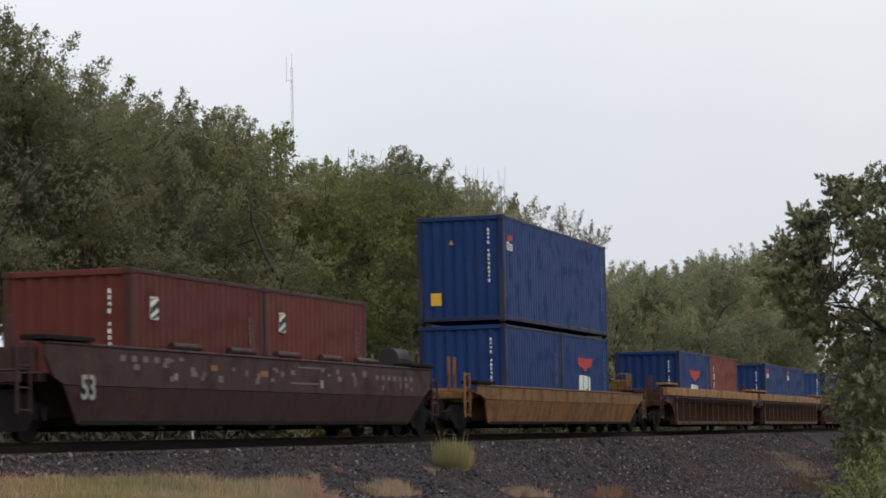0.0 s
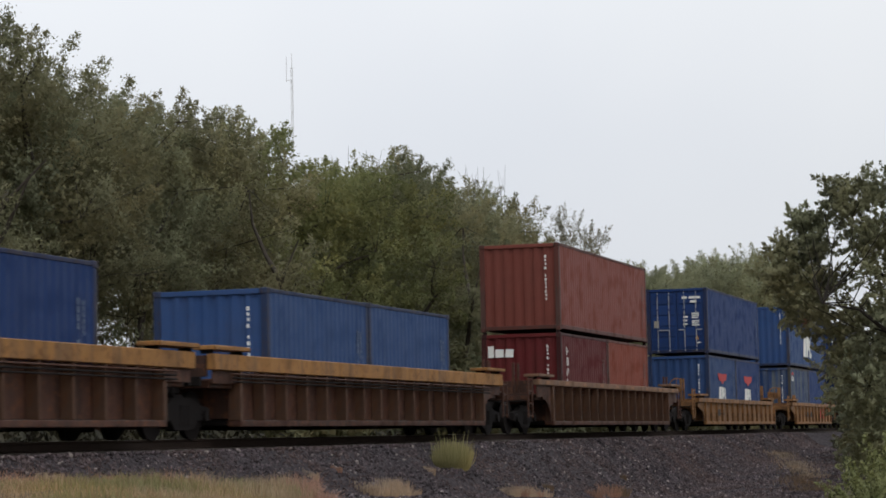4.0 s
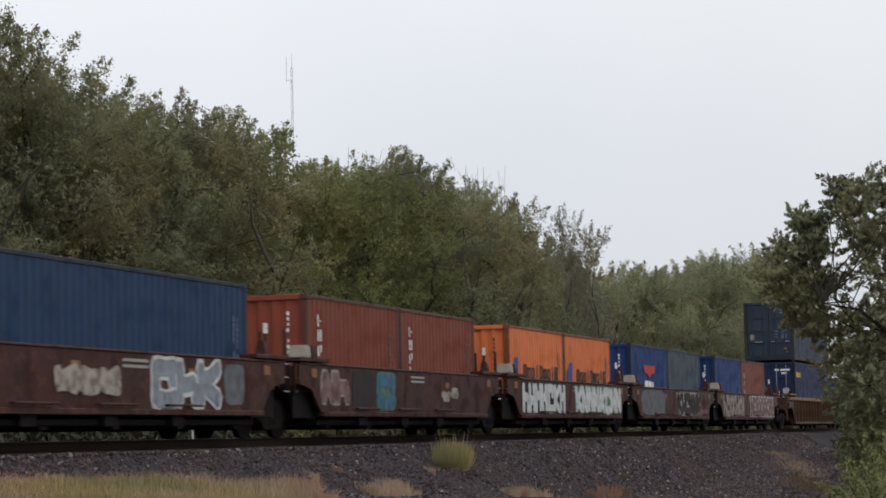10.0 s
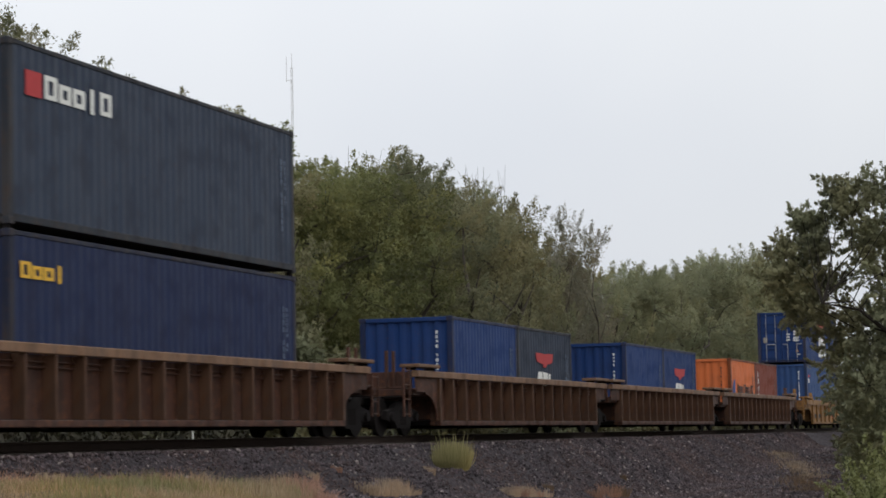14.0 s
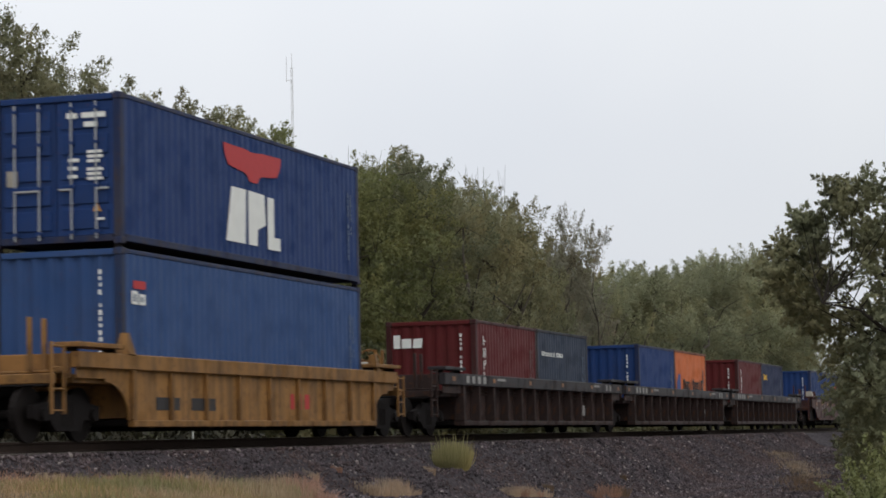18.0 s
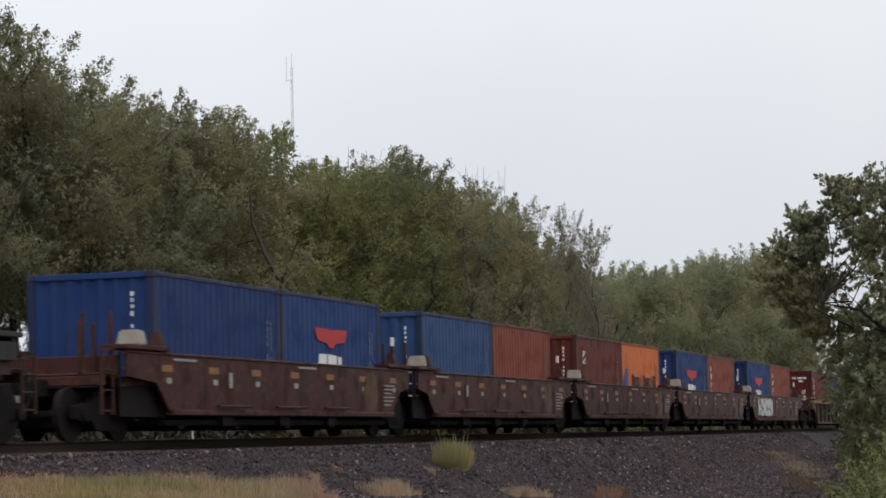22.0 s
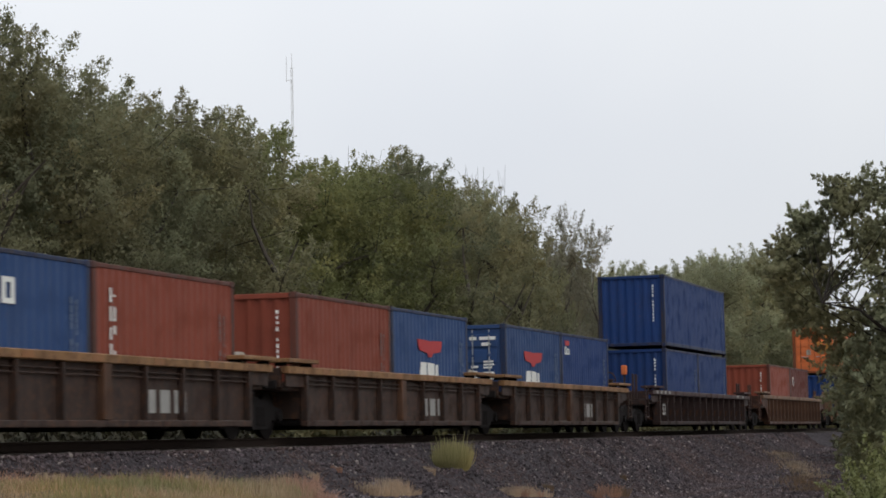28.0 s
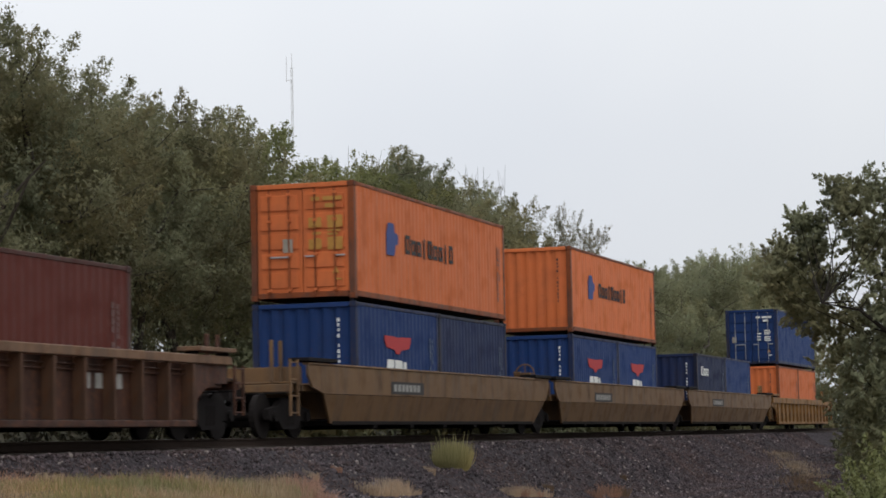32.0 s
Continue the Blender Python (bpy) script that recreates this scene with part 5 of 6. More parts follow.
def well_car(kind, mat, sill, left, right, half_bot, z_top, label, ribs=13, z_sill=None, z_bot=0.28, brake=False, tank=None, posts=True, box=False, number="", group="", sub=0, recess=0.24, seed=0):
    """left, right: how far the joint lies from the middle, and whether it is coupled (True) or shares a truck (False)."""
    c = thing("well_car", label, "railcar", group or "cars of the train")
    rng = random.Random(seed)
    (pl, cl), (pr, cr) = left, right
    tl = pl - (1.9 if cl else 0.42)
    tr = pr - (1.9 if cr else 0.42)
    hb = half_bot
    z_sill = z_sill or z_top - 0.16
    Y = 1.5
    for s in (-1, 1):
        turn = Matrix() if s < 0 else Matrix.Rotation(radians(180), 4, "Z")
        a, b = (-tl, tr) if s < 0 else (-tr, tl)
        if kind == "ribbed":
            part("side_wall", flat([(-hb, z_bot), (hb, z_bot), (hb, z_sill), (-hb, z_sill)], 0.03), mat, c, turn @ Matrix.Translation((0, -Y + recess + 0.03, 0)))
            bar("top_sill", a if s < 0 else -b, b if s < 0 else -a, s * (Y - 0.16), s * (Y + 0.012), z_sill, z_top, sill, c, bevel=0.015)
            bar("bottom_sill", -hb, hb, s * (Y - recess - 0.04), s * (Y - 0.005), z_bot - 0.07, z_bot + 0.045, mat, c, bevel=0.012)
            if sub:
                for k in range(sub):
                    bar("pipe", -hb - 0.4, hb + 0.4, s * (Y + 0.0), s * (Y + 0.03), z_sill - 0.075 - 0.07 * k, z_sill - 0.045 - 0.07 * k, STEEL if k else mat, c)
            elif recess > 0.1:
                for k in range(2):
                    bar("pipe", -hb + 0.02, hb - 0.02, s * (Y - recess + 0.03), s * (Y - recess + 0.06), z_sill - 0.13 - 0.085 * k, z_sill - 0.10 - 0.085 * k, mat, c)
            for e, q in ((hb, b), (-hb, a)):
                e, q = (e, q) if s < 0 else (-e, -q)
                x0, x1 = min(e, q) + (0.0 if e < q else 0.06), max(e, q) - (0.06 if e < q else 0.0)
                z0 = 1.0 if z_sill > 1.1 else 0.86
                g = 1 if e < q else -1
                arch = [(e - g * 0.10, z_bot), (e - g * 0.10, z0 + 0.02), (e + g * 0.95, z0 + 0.02)] + [(e + g * (0.95 - 0.9 * math.sin(k * 0.2244)), z_bot + 0.05 + (z0 - z_bot - 0.1) * math.cos(k * 0.2244)) for k in range(8)]
                if (cr if e > 0 else cl) and mat is not CAR_SOOT:
                    part("arch_plate", flat(arch, 0.04), mat, c, Matrix.Translation((0, -Y + 0.115 if s < 0 else Y - 0.075, 0)))
                part("end_panel", flat([(x0, z0), (x1, z0), (x1, z_sill), (x0, z_sill)], 0.03), mat, c, Matrix.Translation((0, -Y + 0.10 if s < 0 else Y - 0.07, 0)))
            for i in range(ribs):
                x = -hb + 0.06 + i * (2 * hb - 0.12) / (ribs - 1)
                wide = 0.075 if 0 < i < ribs - 1 else 0.14
                bar("rib", x - wide / 2, x + wide / 2, s * (Y - recess), s * (Y - 0.002), z_bot + 0.045, z_sill, CAR_TAN if mat is CAR_BROWN else mat, c, bevel=0.012)
        else:
            if kind == "notched":
                out = [(-hb, z_bot), (hb, z_bot), (hb + 0.55, z_bot + 0.5), (b, z_bot + 0.6), (b, z_top), (a, z_top), (a, z_bot + 0.6), (-hb - 0.55, z_bot + 0.5)]
            else:
                out = [(-hb - 0.75, z_bot + 0.60), (hb + 0.75, z_bot + 0.60), (b - 0.25, z_bot + 0.72), (b, z_top - 0.2), (b, z_top), (a, z_top), (a, z_top - 0.2), (a + 0.25, z_bot + 0.72)]
                low = [(-hb, -0.62), (hb, -0.62), (hb + 0.75, 0.0), (-hb - 0.75, 0.0)]
                part("lower_side", flat(low, 0.05), mat, c, turn @ Matrix.Translation((0, -Y + 0.052, z_bot + 0.598)) @ Matrix.Rotation(radians(14), 4, "X"))
            part("side_wall", flat(out, 0.05), mat, c, turn @ Matrix.Translation((0, -Y + 0.05, 0)))
            if kind == "notched":
                bar("bottom_sill", -hb, hb, s * (Y - 0.10), s * (Y + 0.06), z_bot - 0.05, z_bot + 0.05, mat, c, bevel=0.012)
                for x in (-3.4, -0.5, 2.2):
                    bar("step", x - 0.75, x + 0.75, s * (Y + 0.062), s * (Y + 0.14), z_bot + 0.10, z_bot + 0.14, mat, c)
                    bar("crossbearer_end", x - 0.25, x + 0.25, s * (Y - 0.5), s * (Y - 0.02), z_bot - 0.24, z_bot - 0.052, STEEL, c)
            bar("top_sill", a if s < 0 else -b, b if s < 0 else -a, s * (Y - 0.14), s * (Y + 0.02), z_top + 0.002, z_top + 0.05, sill, c, bevel=0.012)
    # well floor and the sloping sheets at its ends
    bar("well_floor", -hb + 0.1, hb - 0.1, -1.36, 1.36, 0.24, 0.34, STEEL, c)
    for x in (-5.2, -2.6, 0.0, 2.6, 5.2):
        bar("crossbearer", x - 0.14, x + 0.14, -1.33, 1.33, 0.17, 0.238, STEEL, c)
    for s, tt, cp, pp in ((-1, tl, cl, pl), (1, tr, cr, pr)):
        e = s * hb
        bar("bulkhead", min(e - s * 0.12, e - s * 0.04), max(e - s * 0.12, e - s * 0.04), -1.33, 1.33, 0.36, 1.12, mat, c)
        bar("end_deck", min(e, s * (tt - 0.12)), max(e, s * (tt - 0.12)), -1.33, 1.33, 0.92, 1.06, mat, c)
        bar("end_sheet", s * tt - 0.06, s * tt + 0.06, -1.34, 1.34, z_top - 0.42, z_top - 0.03, mat, c)
        # raised walkway on the sill
        wx = s * (tt - 0.75)
        for y in (-1, 1):
            bar("walkway", wx - 0.85, wx + 0.85, y * 1.10, y * 1.56, z_top + 0.07, z_top + 0.15, sill if kind != "smooth" else STEEL, c, "grip walkway plate")
            for k in (-0.7, 0.7):
                bar("walkway_bracket", wx + k - 0.03, wx + k + 0.03, y * 1.2, y * 1.45, z_top + 0.003 if kind == "ribbed" else z_top + 0.051, z_top + 0.07, STEEL, c)
        if cp:
            x0, x1 = s * tt, s * (pp - 0.45)
            bar("draft_sill", min(x0, x1), max(x0, x1), -0.38, 0.38, 0.72, 1.02, STEEL, c)
            bar("end_platform", min(x0 + s * 0.065, x0 + s * 0.6), max(x0 + s * 0.065, x0 + s * 0.6), -1.35, 1.35, 1.07, 1.11, mat, c)
            bar("coupler", min(x1, s * pp), max(x1, s * pp), -0.16, 0.16, 0.76, 0.98, STEEL, c, "cast coupler", 0.05)
            for y in (-1, 1):
                ladder(c, s * (tt + 0.55), y * 1.40, 0.42, 1.55 if s < 0 else 1.35, mat)
            if posts:
                for k in (0.12, 0.62):
                    bar("corner_post", s * (tt + k) - 0.035, s * (tt + k) + 0.035, -0.95 - 0.035, -0.95 + 0.035, 1.11, 1.95, mat, c)
                bar("uncoupling_lever", s * (tt + 0.7) - 0.015, s * (tt + 0.7) + 0.015, -1.3, 0.2, 0.86, 0.89, STEEL, c)
            hose = tube_mesh("hose", [((0, 0, 0), (0.06, 0, -0.16)), ((0.06, 0, -0.16), (0.20, 0, -0.30)), ((0.20, 0, -0.30), (0.40, 0, -0.36)), ((0.40, 0, -0.36), (0.58, 0, -0.30))], 0.028, 6)
            part("air_hose", hose, STEEL, c, Matrix.Translation((s * (pp - 0.55), -0.42, 0.80)) @ (Matrix() if s > 0 else Matrix.Rotation(radians(180), 4, "Z")), "black rubber air hose")
            bar("end_beam", s * (tt + 0.62) - 0.05, s * (tt + 0.62) + 0.05, -1.38, 1.38, 0.90, 1.06, mat, c)
            bar("bright_fitting", s * (pp - 0.28) - 0.05, s * (pp - 0.28) + 0.05, -0.34, -0.24, 0.62, 0.74, GALV, c, "bright air-hose fitting")
        else:
            x0, x1 = s * (tt + 0.065), s * (pp - 0.03)
            bar("end_casting", min(x0, x1), max(x0, x1), -0.85, 0.85, 0.78, 1.22, STEEL, c, "dark cast joint between the cars", 0.05)
            bar("hose_bracket", s * (tt + 0.2) - 0.05, s * (tt + 0.2) + 0.05, -1.3, -0.9, 0.95, 1.12, STEEL, c)
        if kind == "notched":
            for y in (-1, 1):
                bar("inner_side", min(e - s * 0.3, s * (tt - 0.12)), max(e - s * 0.3, s * (tt - 0.12)), y * 1.26, y * 1.31, 0.38, 1.04, STEEL, c, "dark inner side sheet of the well")
            for y, k in ((-1.15, -0.12), (-0.55, -0.3)):
                post = bar("hand_post", s * (tt + k) - 0.03, s * (tt + k) + 0.03, y - 0.03, y + 0.03, 1.07 if y > -0.6 else 1.06, z_top + 0.72, mat, c)
                if s > 0:
                    bar("white_tip", -0.033, 0.033, -0.033, 0.033, 0.30 * z_top, 0.30 * z_top + 0.2, WHITE, post, "white-painted post tip", 0)
            for z in (0.88, 1.16, 1.42):
                bar("rung", s * tt + s * 0.02, s * tt + s * 0.22, -1.50, -1.46, z, z + 0.03, GALV if s > 0 else mat, c)
            bar("rung_stile", s * tt + s * 0.22, s * tt + s * 0.26, -1.50, -1.46, 0.82, 1.48, STEEL, c)
        gx = s * min(hb + 0.12, 6.6) if kind != "notched" else s * 6.35
        for y in (-1, 1) if hb < 6.5 and (kind == "notched" or mat in (CAR_YELLOW, CAR_GOLD)) else ():
            if "guide" not in MESHES:
                bm = bmesh.new()
                bmesh.ops.create_cone(bm, cap_ends=True, segments=4, radius1=0.19, radius2=0.08, depth=0.36, matrix=Matrix.Rotation(radians(45), 4, "Z"))
                MESHES["guide"] = to_mesh("container_guide", bm)
            part("container_guide", MESHES["guide"], sill if kind != "smooth" else mat, c, Matrix.Translation((gx, y * 1.40, z_top + 0.18 + (0.0 if kind == "ribbed" else 0.05))))
        truck(c, s * (hb + 1.6) if cp else s * pp) if (cp or s < 0) else None
    if brake:
        for s in ((-1, 1) if brake == 2 else (1,)):
            t = tr if s > 0 else tl
            post = bar("brake_stand", s * (t + 0.35) - 0.06, s * (t + 0.35) + 0.06, -0.60, -0.40, 1.11, 1.75, mat, c)
            brake_wheel(c, mat, Matrix.Translation((s * (t + 0.35) - 0.10, -0.75, 1.68)))
            bar("brake_box", s * (t + 0.35) - 0.085, s * (t + 0.35) + 0.08, -0.9, -0.62, 1.45, 1.72, mat, c)
    if tank and kind != "ribbed":
        part("air_tank", tube_mesh("long_tank", [((-0.48, 0, 0), (0.48, 0, 0))], 0.25, 16), tank, c, Matrix.Translation((tr - 0.75, -0.85, 1.78)), "dark cylindrical air reservoir")
        bar("tank_saddle", tr - 0.95, tr - 0.55, -1.0, -0.7, 1.06, 1.56, STEEL, c)
    elif tank:
        part("air_tank", tube_mesh("tank", [((0, -0.55, 0), (0, 0.55, 0))], 0.2, 14), tank, c, Matrix.Translation((tr - 0.55, -0.55, 1.45)), "cylindrical air reservoir")
        bar("tank_saddle", tr - 0.70, tr - 0.40, -0.75, -0.35, 1.06, 1.27, STEEL, c)
    if box:
        bm = bmesh.new()
        bmesh.ops.create_cone(bm, cap_ends=True, segments=4, radius1=0.30, radius2=0.23, depth=0.27, matrix=Matrix.Rotation(radians(45), 4, "Z"))
        bmesh.ops.bevel(bm, geom=list(bm.edges), offset=0.03, segments=2, affect="EDGES")
        part("equipment_box", bm, CREAM, c, Matrix.Translation((-tl + 0.75, -1.24, z_top + 0.285)), "cream-painted equipment box")
    if number:
        part("number", text_mesh(number, 0.55), PALE, c, Matrix.Translation((-hb + (0.6 if kind == "ribbed" else 0.1), -1.50 - 0.012, 0.55 if kind == "ribbed" else 0.66)) @ FACE_SIDE, "faded painted number")
    return c


def marks(c, y, items, mat, name="marking_bar"):
    if name == "marking_bar":
        tagged(part("marking_lettering", plates([rect(*q) for q in items], 0.004), mat, c, Matrix.Translation((0, y, 0))), kind="stuff")
        return
    for q in items:
        part(name, flat(rect(*q), 0.004), mat, c, Matrix.Translation((0, y, 0)))


WALL, SHALLOW = -1.502 + 0.24, -1.502 + 0.08


# ---------------------------------------------------------------- the train
SPEED = 20.12
MOVERS = []
C20, C40, STD, HIGH = 6.06, 12.19, 2.591, 2.896
FLOOR = 0.355
NAMES = {}
for _m, _w in ((BLUE, "blue"), (BLUE2, "faded blue"), (NAVY, "navy blue"), (DENIM, "dull blue"), (SLATE, "slate blue"), (TEAL, "grey-teal"), (STREAKED, "pale-streaked blue"), (BRICK, "red-brown"), (RUST, "rust-brown"), (MAROON, "maroon"), (CLAY, "clay-red"), (ORANGE, "orange")):
    NAMES[_m.name] = _w
SIGNS = {"bird40": "red and white emblem", "bird_low": "red and white emblem", "bird45": "red and white emblem", "bird20": "red and white emblem", "small": "small white mark", "wave40": "blue and black marks", "wave20": "blue and black marks", "disc40": "red and white mark",
         "yellow40": "yellow mark", "disc20": "red and white mark", "column": "column of white marks", "stripe": "striped white panel", "row": "row of white marks", "yellowrow": "yellow mark", "goods": "cream marks", "letters": "white marks", "": "plain sides"}


def put(ob, u, z=0.0):
    MOVERS.append((ob, u, z))
    return ob


def load(u, z, spec):
    """One container at u (its near end) and height z. spec: length, height, paint, sign, options."""
    L, H, mat, sign, *opt = spec
    doors, tex = "doors" in opt, "tex" in opt
    size = {C20: "twenty-foot", C40: "forty-foot"}.get(L, "forty-five-foot")
    lab = NAMES[mat.name] + " " + size + " steel container, " + SIGNS[sign] + (", doors facing forward" if doors else "")
    c = container(L, H, mat, sign, doors, tex, "45" if L > 13 else "", lab, "plate" in opt)
    put(c, u + L / 2, z)
    return H


def stack(u, lower, upper=None):
    """Containers of one well: lower is one forty-foot box or two twenty-foot boxes."""
    x, h = u, 0
    for spec in lower:
        h = load(x, FLOOR, spec)
        x += spec[0] + 0.07
    if upper:
        load(u + 6.095 - upper[0] / 2, FLOOR + h + 0.07, upper)
        c = MOVERS[-1][0]
        for x in (-6.0, 6.0):
            for y in (-1.12, 1.12):
                bar("twist_lock", x - 0.06, x + 0.06, y - 0.05, y + 0.05, -0.072, 0.0, STEEL, c)


def b20(mat=BLUE, sign="bird20", *o):
    return (C20, STD, mat, sign, *o)


COUPLED53, COUPLED40 = (11.75, True), (9.6, True)
SHARED53, SHARED40 = (9.85, False), (7.72, False)


def build_train():
    # the tail end of the car ahead
    put(well_car("smooth", CAR_DARK, CAR_DARK, COUPLED53, COUPLED53, 8.5, 1.5, "dark brown smooth-sided well car with faded marks", seed=1), 18.0)
    # dark smooth-sided car with two maroon boxes
    stack(35.35, [b20(BRICK, "stripe"), b20(BRICK, "stripe")])
    c = put(well_car("smooth", CAR_DARK, CAR_DARK, COUPLED53, COUPLED53, 8.5, 1.5, "dark brown smooth-sided well car, scuffed and graffiti-worn", number="53", tank=CAR_GREY), 41.5)
    marks(c, -1.502, [(-3.4, -3.1, 1.22, 1.32), (-1.0, -0.6, 1.16, 1.27)], REFLECT, "reflector")
    rnd = random.Random(53)
    small = [(x, x + rnd.uniform(0.08, 0.28), z, z + rnd.uniform(0.05, 0.13)) for x, z in [(rnd.uniform(-7.5, 8.5), rnd.uniform(0.98, 1.36)) for k in range(34)]]
    marks(c, -1.502, small + [(-7.2 + 0.45 * k, -7.0 + 0.45 * k, 1.30, 1.40) for k in range(5)] + [(1.0, 2.6, 1.37, 1.40), (0.6, 2.2, 1.05, 1.08)] + [(5.8 + 0.4 * k, 6.0 + 0.4 * k, 1.22, 1.32) for k in range(7)], FAINT)
    marks(c, -1.506, [(2.3, 2.45, 0.98, 1.15), (-5.0, -4.9, 1.02, 1.14)], PALE)
    for x in (-4.3, -1.7, 0.7, 3.2, 5.4):
        part("sill_roll", tube_mesh("sill_roll", [((-0.6, 0, 0), (0.6, 0, 0))], 0.07, 10), CAR_DARK, c, Matrix.Translation((x, -1.40, 1.62)))
    # yellow smooth-sided car with a blue stack
    stack(58.95, [b20(BLUE, ""), b20(BLUE, "bird20")], (C40, HIGH, BLUE, "small", "plate"))
    put(well_car("smooth", CAR_YELLOW, CAR_OCHRE, COUPLED53, COUPLED53, 8.4, 1.2, "dirty yellow smooth-sided well car with tapered ends", brake=True), 65.05)
    # three-unit ribbed tan car
    rows = [(82.75, [b20(BLUE, "bird20"), b20(RUST, "column")]), (102.35, [b20(BLUE, "small"), b20(BLUE, "small")]), (122.1, [b20(BLUE2, ""), b20(BLUE2, "")])]
    for i, (u, low) in enumerate(rows):
        stack(u, low)
        put(well_car("ribbed", CAR_BROWN, SILL_YELLOW, COUPLED53 if i == 0 else SHARED53, COUPLED53 if i == 2 else SHARED53, 8.2, 1.54, "rust-stained brown ribbed well car with a worn yellow top sill", 15, 1.24, brake=i == 0, sub=3), u + 6.1)
    # brown ribbed car, red-brown stack
    stack(145.5, [b20(MAROON, "column", "tex"), b20(RUST, "")], (C40, STD, CLAY, ""))
    c = put(well_car("ribbed", CAR_BROWN, SILL_TAN, COUPLED53, COUPLED53, 8.2, 1.49, "weathered brown ribbed well car", 16), 151.6)
    marks(c, -1.514, [(-9.0 + 2.2 * i, -8.6 + 2.2 * i, 1.36, 1.46) for i in range(9)], REFLECT, "reflector")
    marks(c, WALL, [(4.0, 5.6, 0.85, 1.1)], PALE)
    # three yellow cars with blue stacks
    yel = "yellow ribbed well car with ladders and brake wheels"
    stack(169.1, [b20(BLUE2, "bird20"), b20(BLUE, "bird20")], (C40, STD, BLUE, "", "doors"))
    c = put(well_car("ribbed", CAR_YELLOW, CAR_YELLOW, COUPLED53, COUPLED40, 8.4, 1.22, yel, 15, 1.05, brake=2, recess=0.08), 175.2)
    marks(c, SHALLOW, [(-5.6, -5.0, 0.55, 0.8), (-4.8, -4.2, 0.55, 0.8)], BLACK, "number_panel")
    stack(190.4, [b20(STREAKED, "small"), b20(BLUE, "")], (C40, HIGH, BLUE2, "bird40"))
    c = put(well_car("ribbed", CAR_YELLOW, CAR_YELLOW, (9.6, True), COUPLED40, 6.3, 1.24, yel, 12, 1.07, brake=2, recess=0.08), 196.5)
    marks(c, SHALLOW, [(-3.0, -1.9, 0.55, 0.8), (-1.6, -0.6, 0.55, 0.8)], BLACK, "number_panel")
    marks(c, SHALLOW, [(2.4, 2.65, 0.5, 0.95), (2.9, 3.15, 0.5, 0.95), (3.4, 3.7, 0.5, 0.95)], RED, "faded_red_bar")
    stack(210.1, [b20(BLUE, "bird20"), b20(BLUE, "bird20")], (13.716, HIGH, SLATE, "bird45"))
    c = put(well_car("ribbed", CAR_YELLOW, CAR_YELLOW, (9.6, True), (9.7, True), 6.3, 1.24, yel, 12, 1.07, brake=2, recess=0.08), 216.2)
    marks(c, SHALLOW, [(-4.2, -3.2, 0.55, 0.8), (-2.9, -1.9, 0.55, 0.8)], BLACK, "number_panel")
    marks(c, SHALLOW, [(2.4, 2.65, 0.5, 0.95), (2.9, 3.15, 0.5, 0.95), (3.4, 3.7, 0.5, 0.95)], RED, "faded_red_bar")
    # five-unit red-brown car covered with graffiti
    rows = [(229.6, [(C40, STD, DENIM, "")]), (245.0, [b20(RUST, "column"), b20(RUST, "column")]), (260.45, [b20(ORANGE, "wave20"), b20(ORANGE, "wave20")]), (275.7, [b20(BLUE, "bird20"), b20(TEAL, "")]), (291.15, [b20(BLUE, ""), b20(CLAY, "goods")])]
    for i, (u, low) in enumerate(rows):
        stack(u, low)
        c = put(well_car("notched", CAR_RED, CAR_RED, (9.7, True) if i == 0 else SHARED40, (9.7, True) if i == 4 else SHARED40, 6.05, 1.44, "red-brown smooth-sided well car covered with graffiti" if i else "red-brown smooth-sided well car with a white graffiti tag", z_bot=0.46, box=True, tank=CAR_BROWN if i == 4 else None, seed=i), u + 6.1)
        marks(c, -1.502, [(-6.6, -6.3, 1.2, 1.38), (-2.0, -1.7, 1.15, 1.27), (2.6, 2.85, 1.12, 1.24), (6.2, 6.5, 1.2, 1.38)], REFLECT, "reflector")
        marks(c, -1.502, [(-0.1, 0.9, 1.30, 1.35), (-0.1, 0.9, 1.20, 1.25)], PALE)
        y = -1.5035
        if i == 0:
            graffiti(c, y, 1.0, 3.9, 0.50, 1.44, None, SPRAYSILVER, 3, 3, SPRAYWHITE, rim=0.07)
            graffiti(c, y, -2.6, -0.3, 0.70, 1.25, None, SPRAYPALE, 3, 4)
            graffiti(c, y, 4.2, 5.2, 0.60, 1.38, SPRAYGREY, None, 0, 41)
        elif i == 1:
            graffiti(c, y, -6.1, -4.4, 0.62, 1.4, None, SPRAYPINK, 2, 5, SPRAYPALE)
            graffiti(c, y, -4.2, -2.7, 0.58, 1.42, SPRAYBLACK, None, 0, 51)
            graffiti(c, y, -2.6, -1.4, 0.56, 1.40, SPRAYGREEN, SPRAYBLUE, 1, 6, SPRAYGREEN)
            graffiti(c, y, 2.2, 3.6, 0.8, 1.1, None, SPRAYPALE, 2, 7)
        elif i == 2:
            graffiti(c, y, -5.9, -1.2, 0.50, 1.42, SPRAYBLACK, SPRAYWHITE, 6, 8, SPRAYBLACK, rim=0.03)
            graffiti(c, y, 0.1, 6.1, 0.53, 1.42, SPRAYGREEN, SPRAYWHITE, 7, 9, SPRAYGREEN, rim=0.03)
        elif i == 3:
            graffiti(c, y, -6.0, -2.0, 0.53, 1.41, SPRAYGREY, None, 0, 10)
            graffiti(c, y, 0.1, 4.4, 0.52, 1.40, SPRAYWHITE, SPRAYBLACK, 5, 11, SPRAYPALE, rim=0.03)
            graffiti(c, y, 4.2, 5.8, 0.55, 0.85, None, SPRAYPINK, 4, 12)
        else:
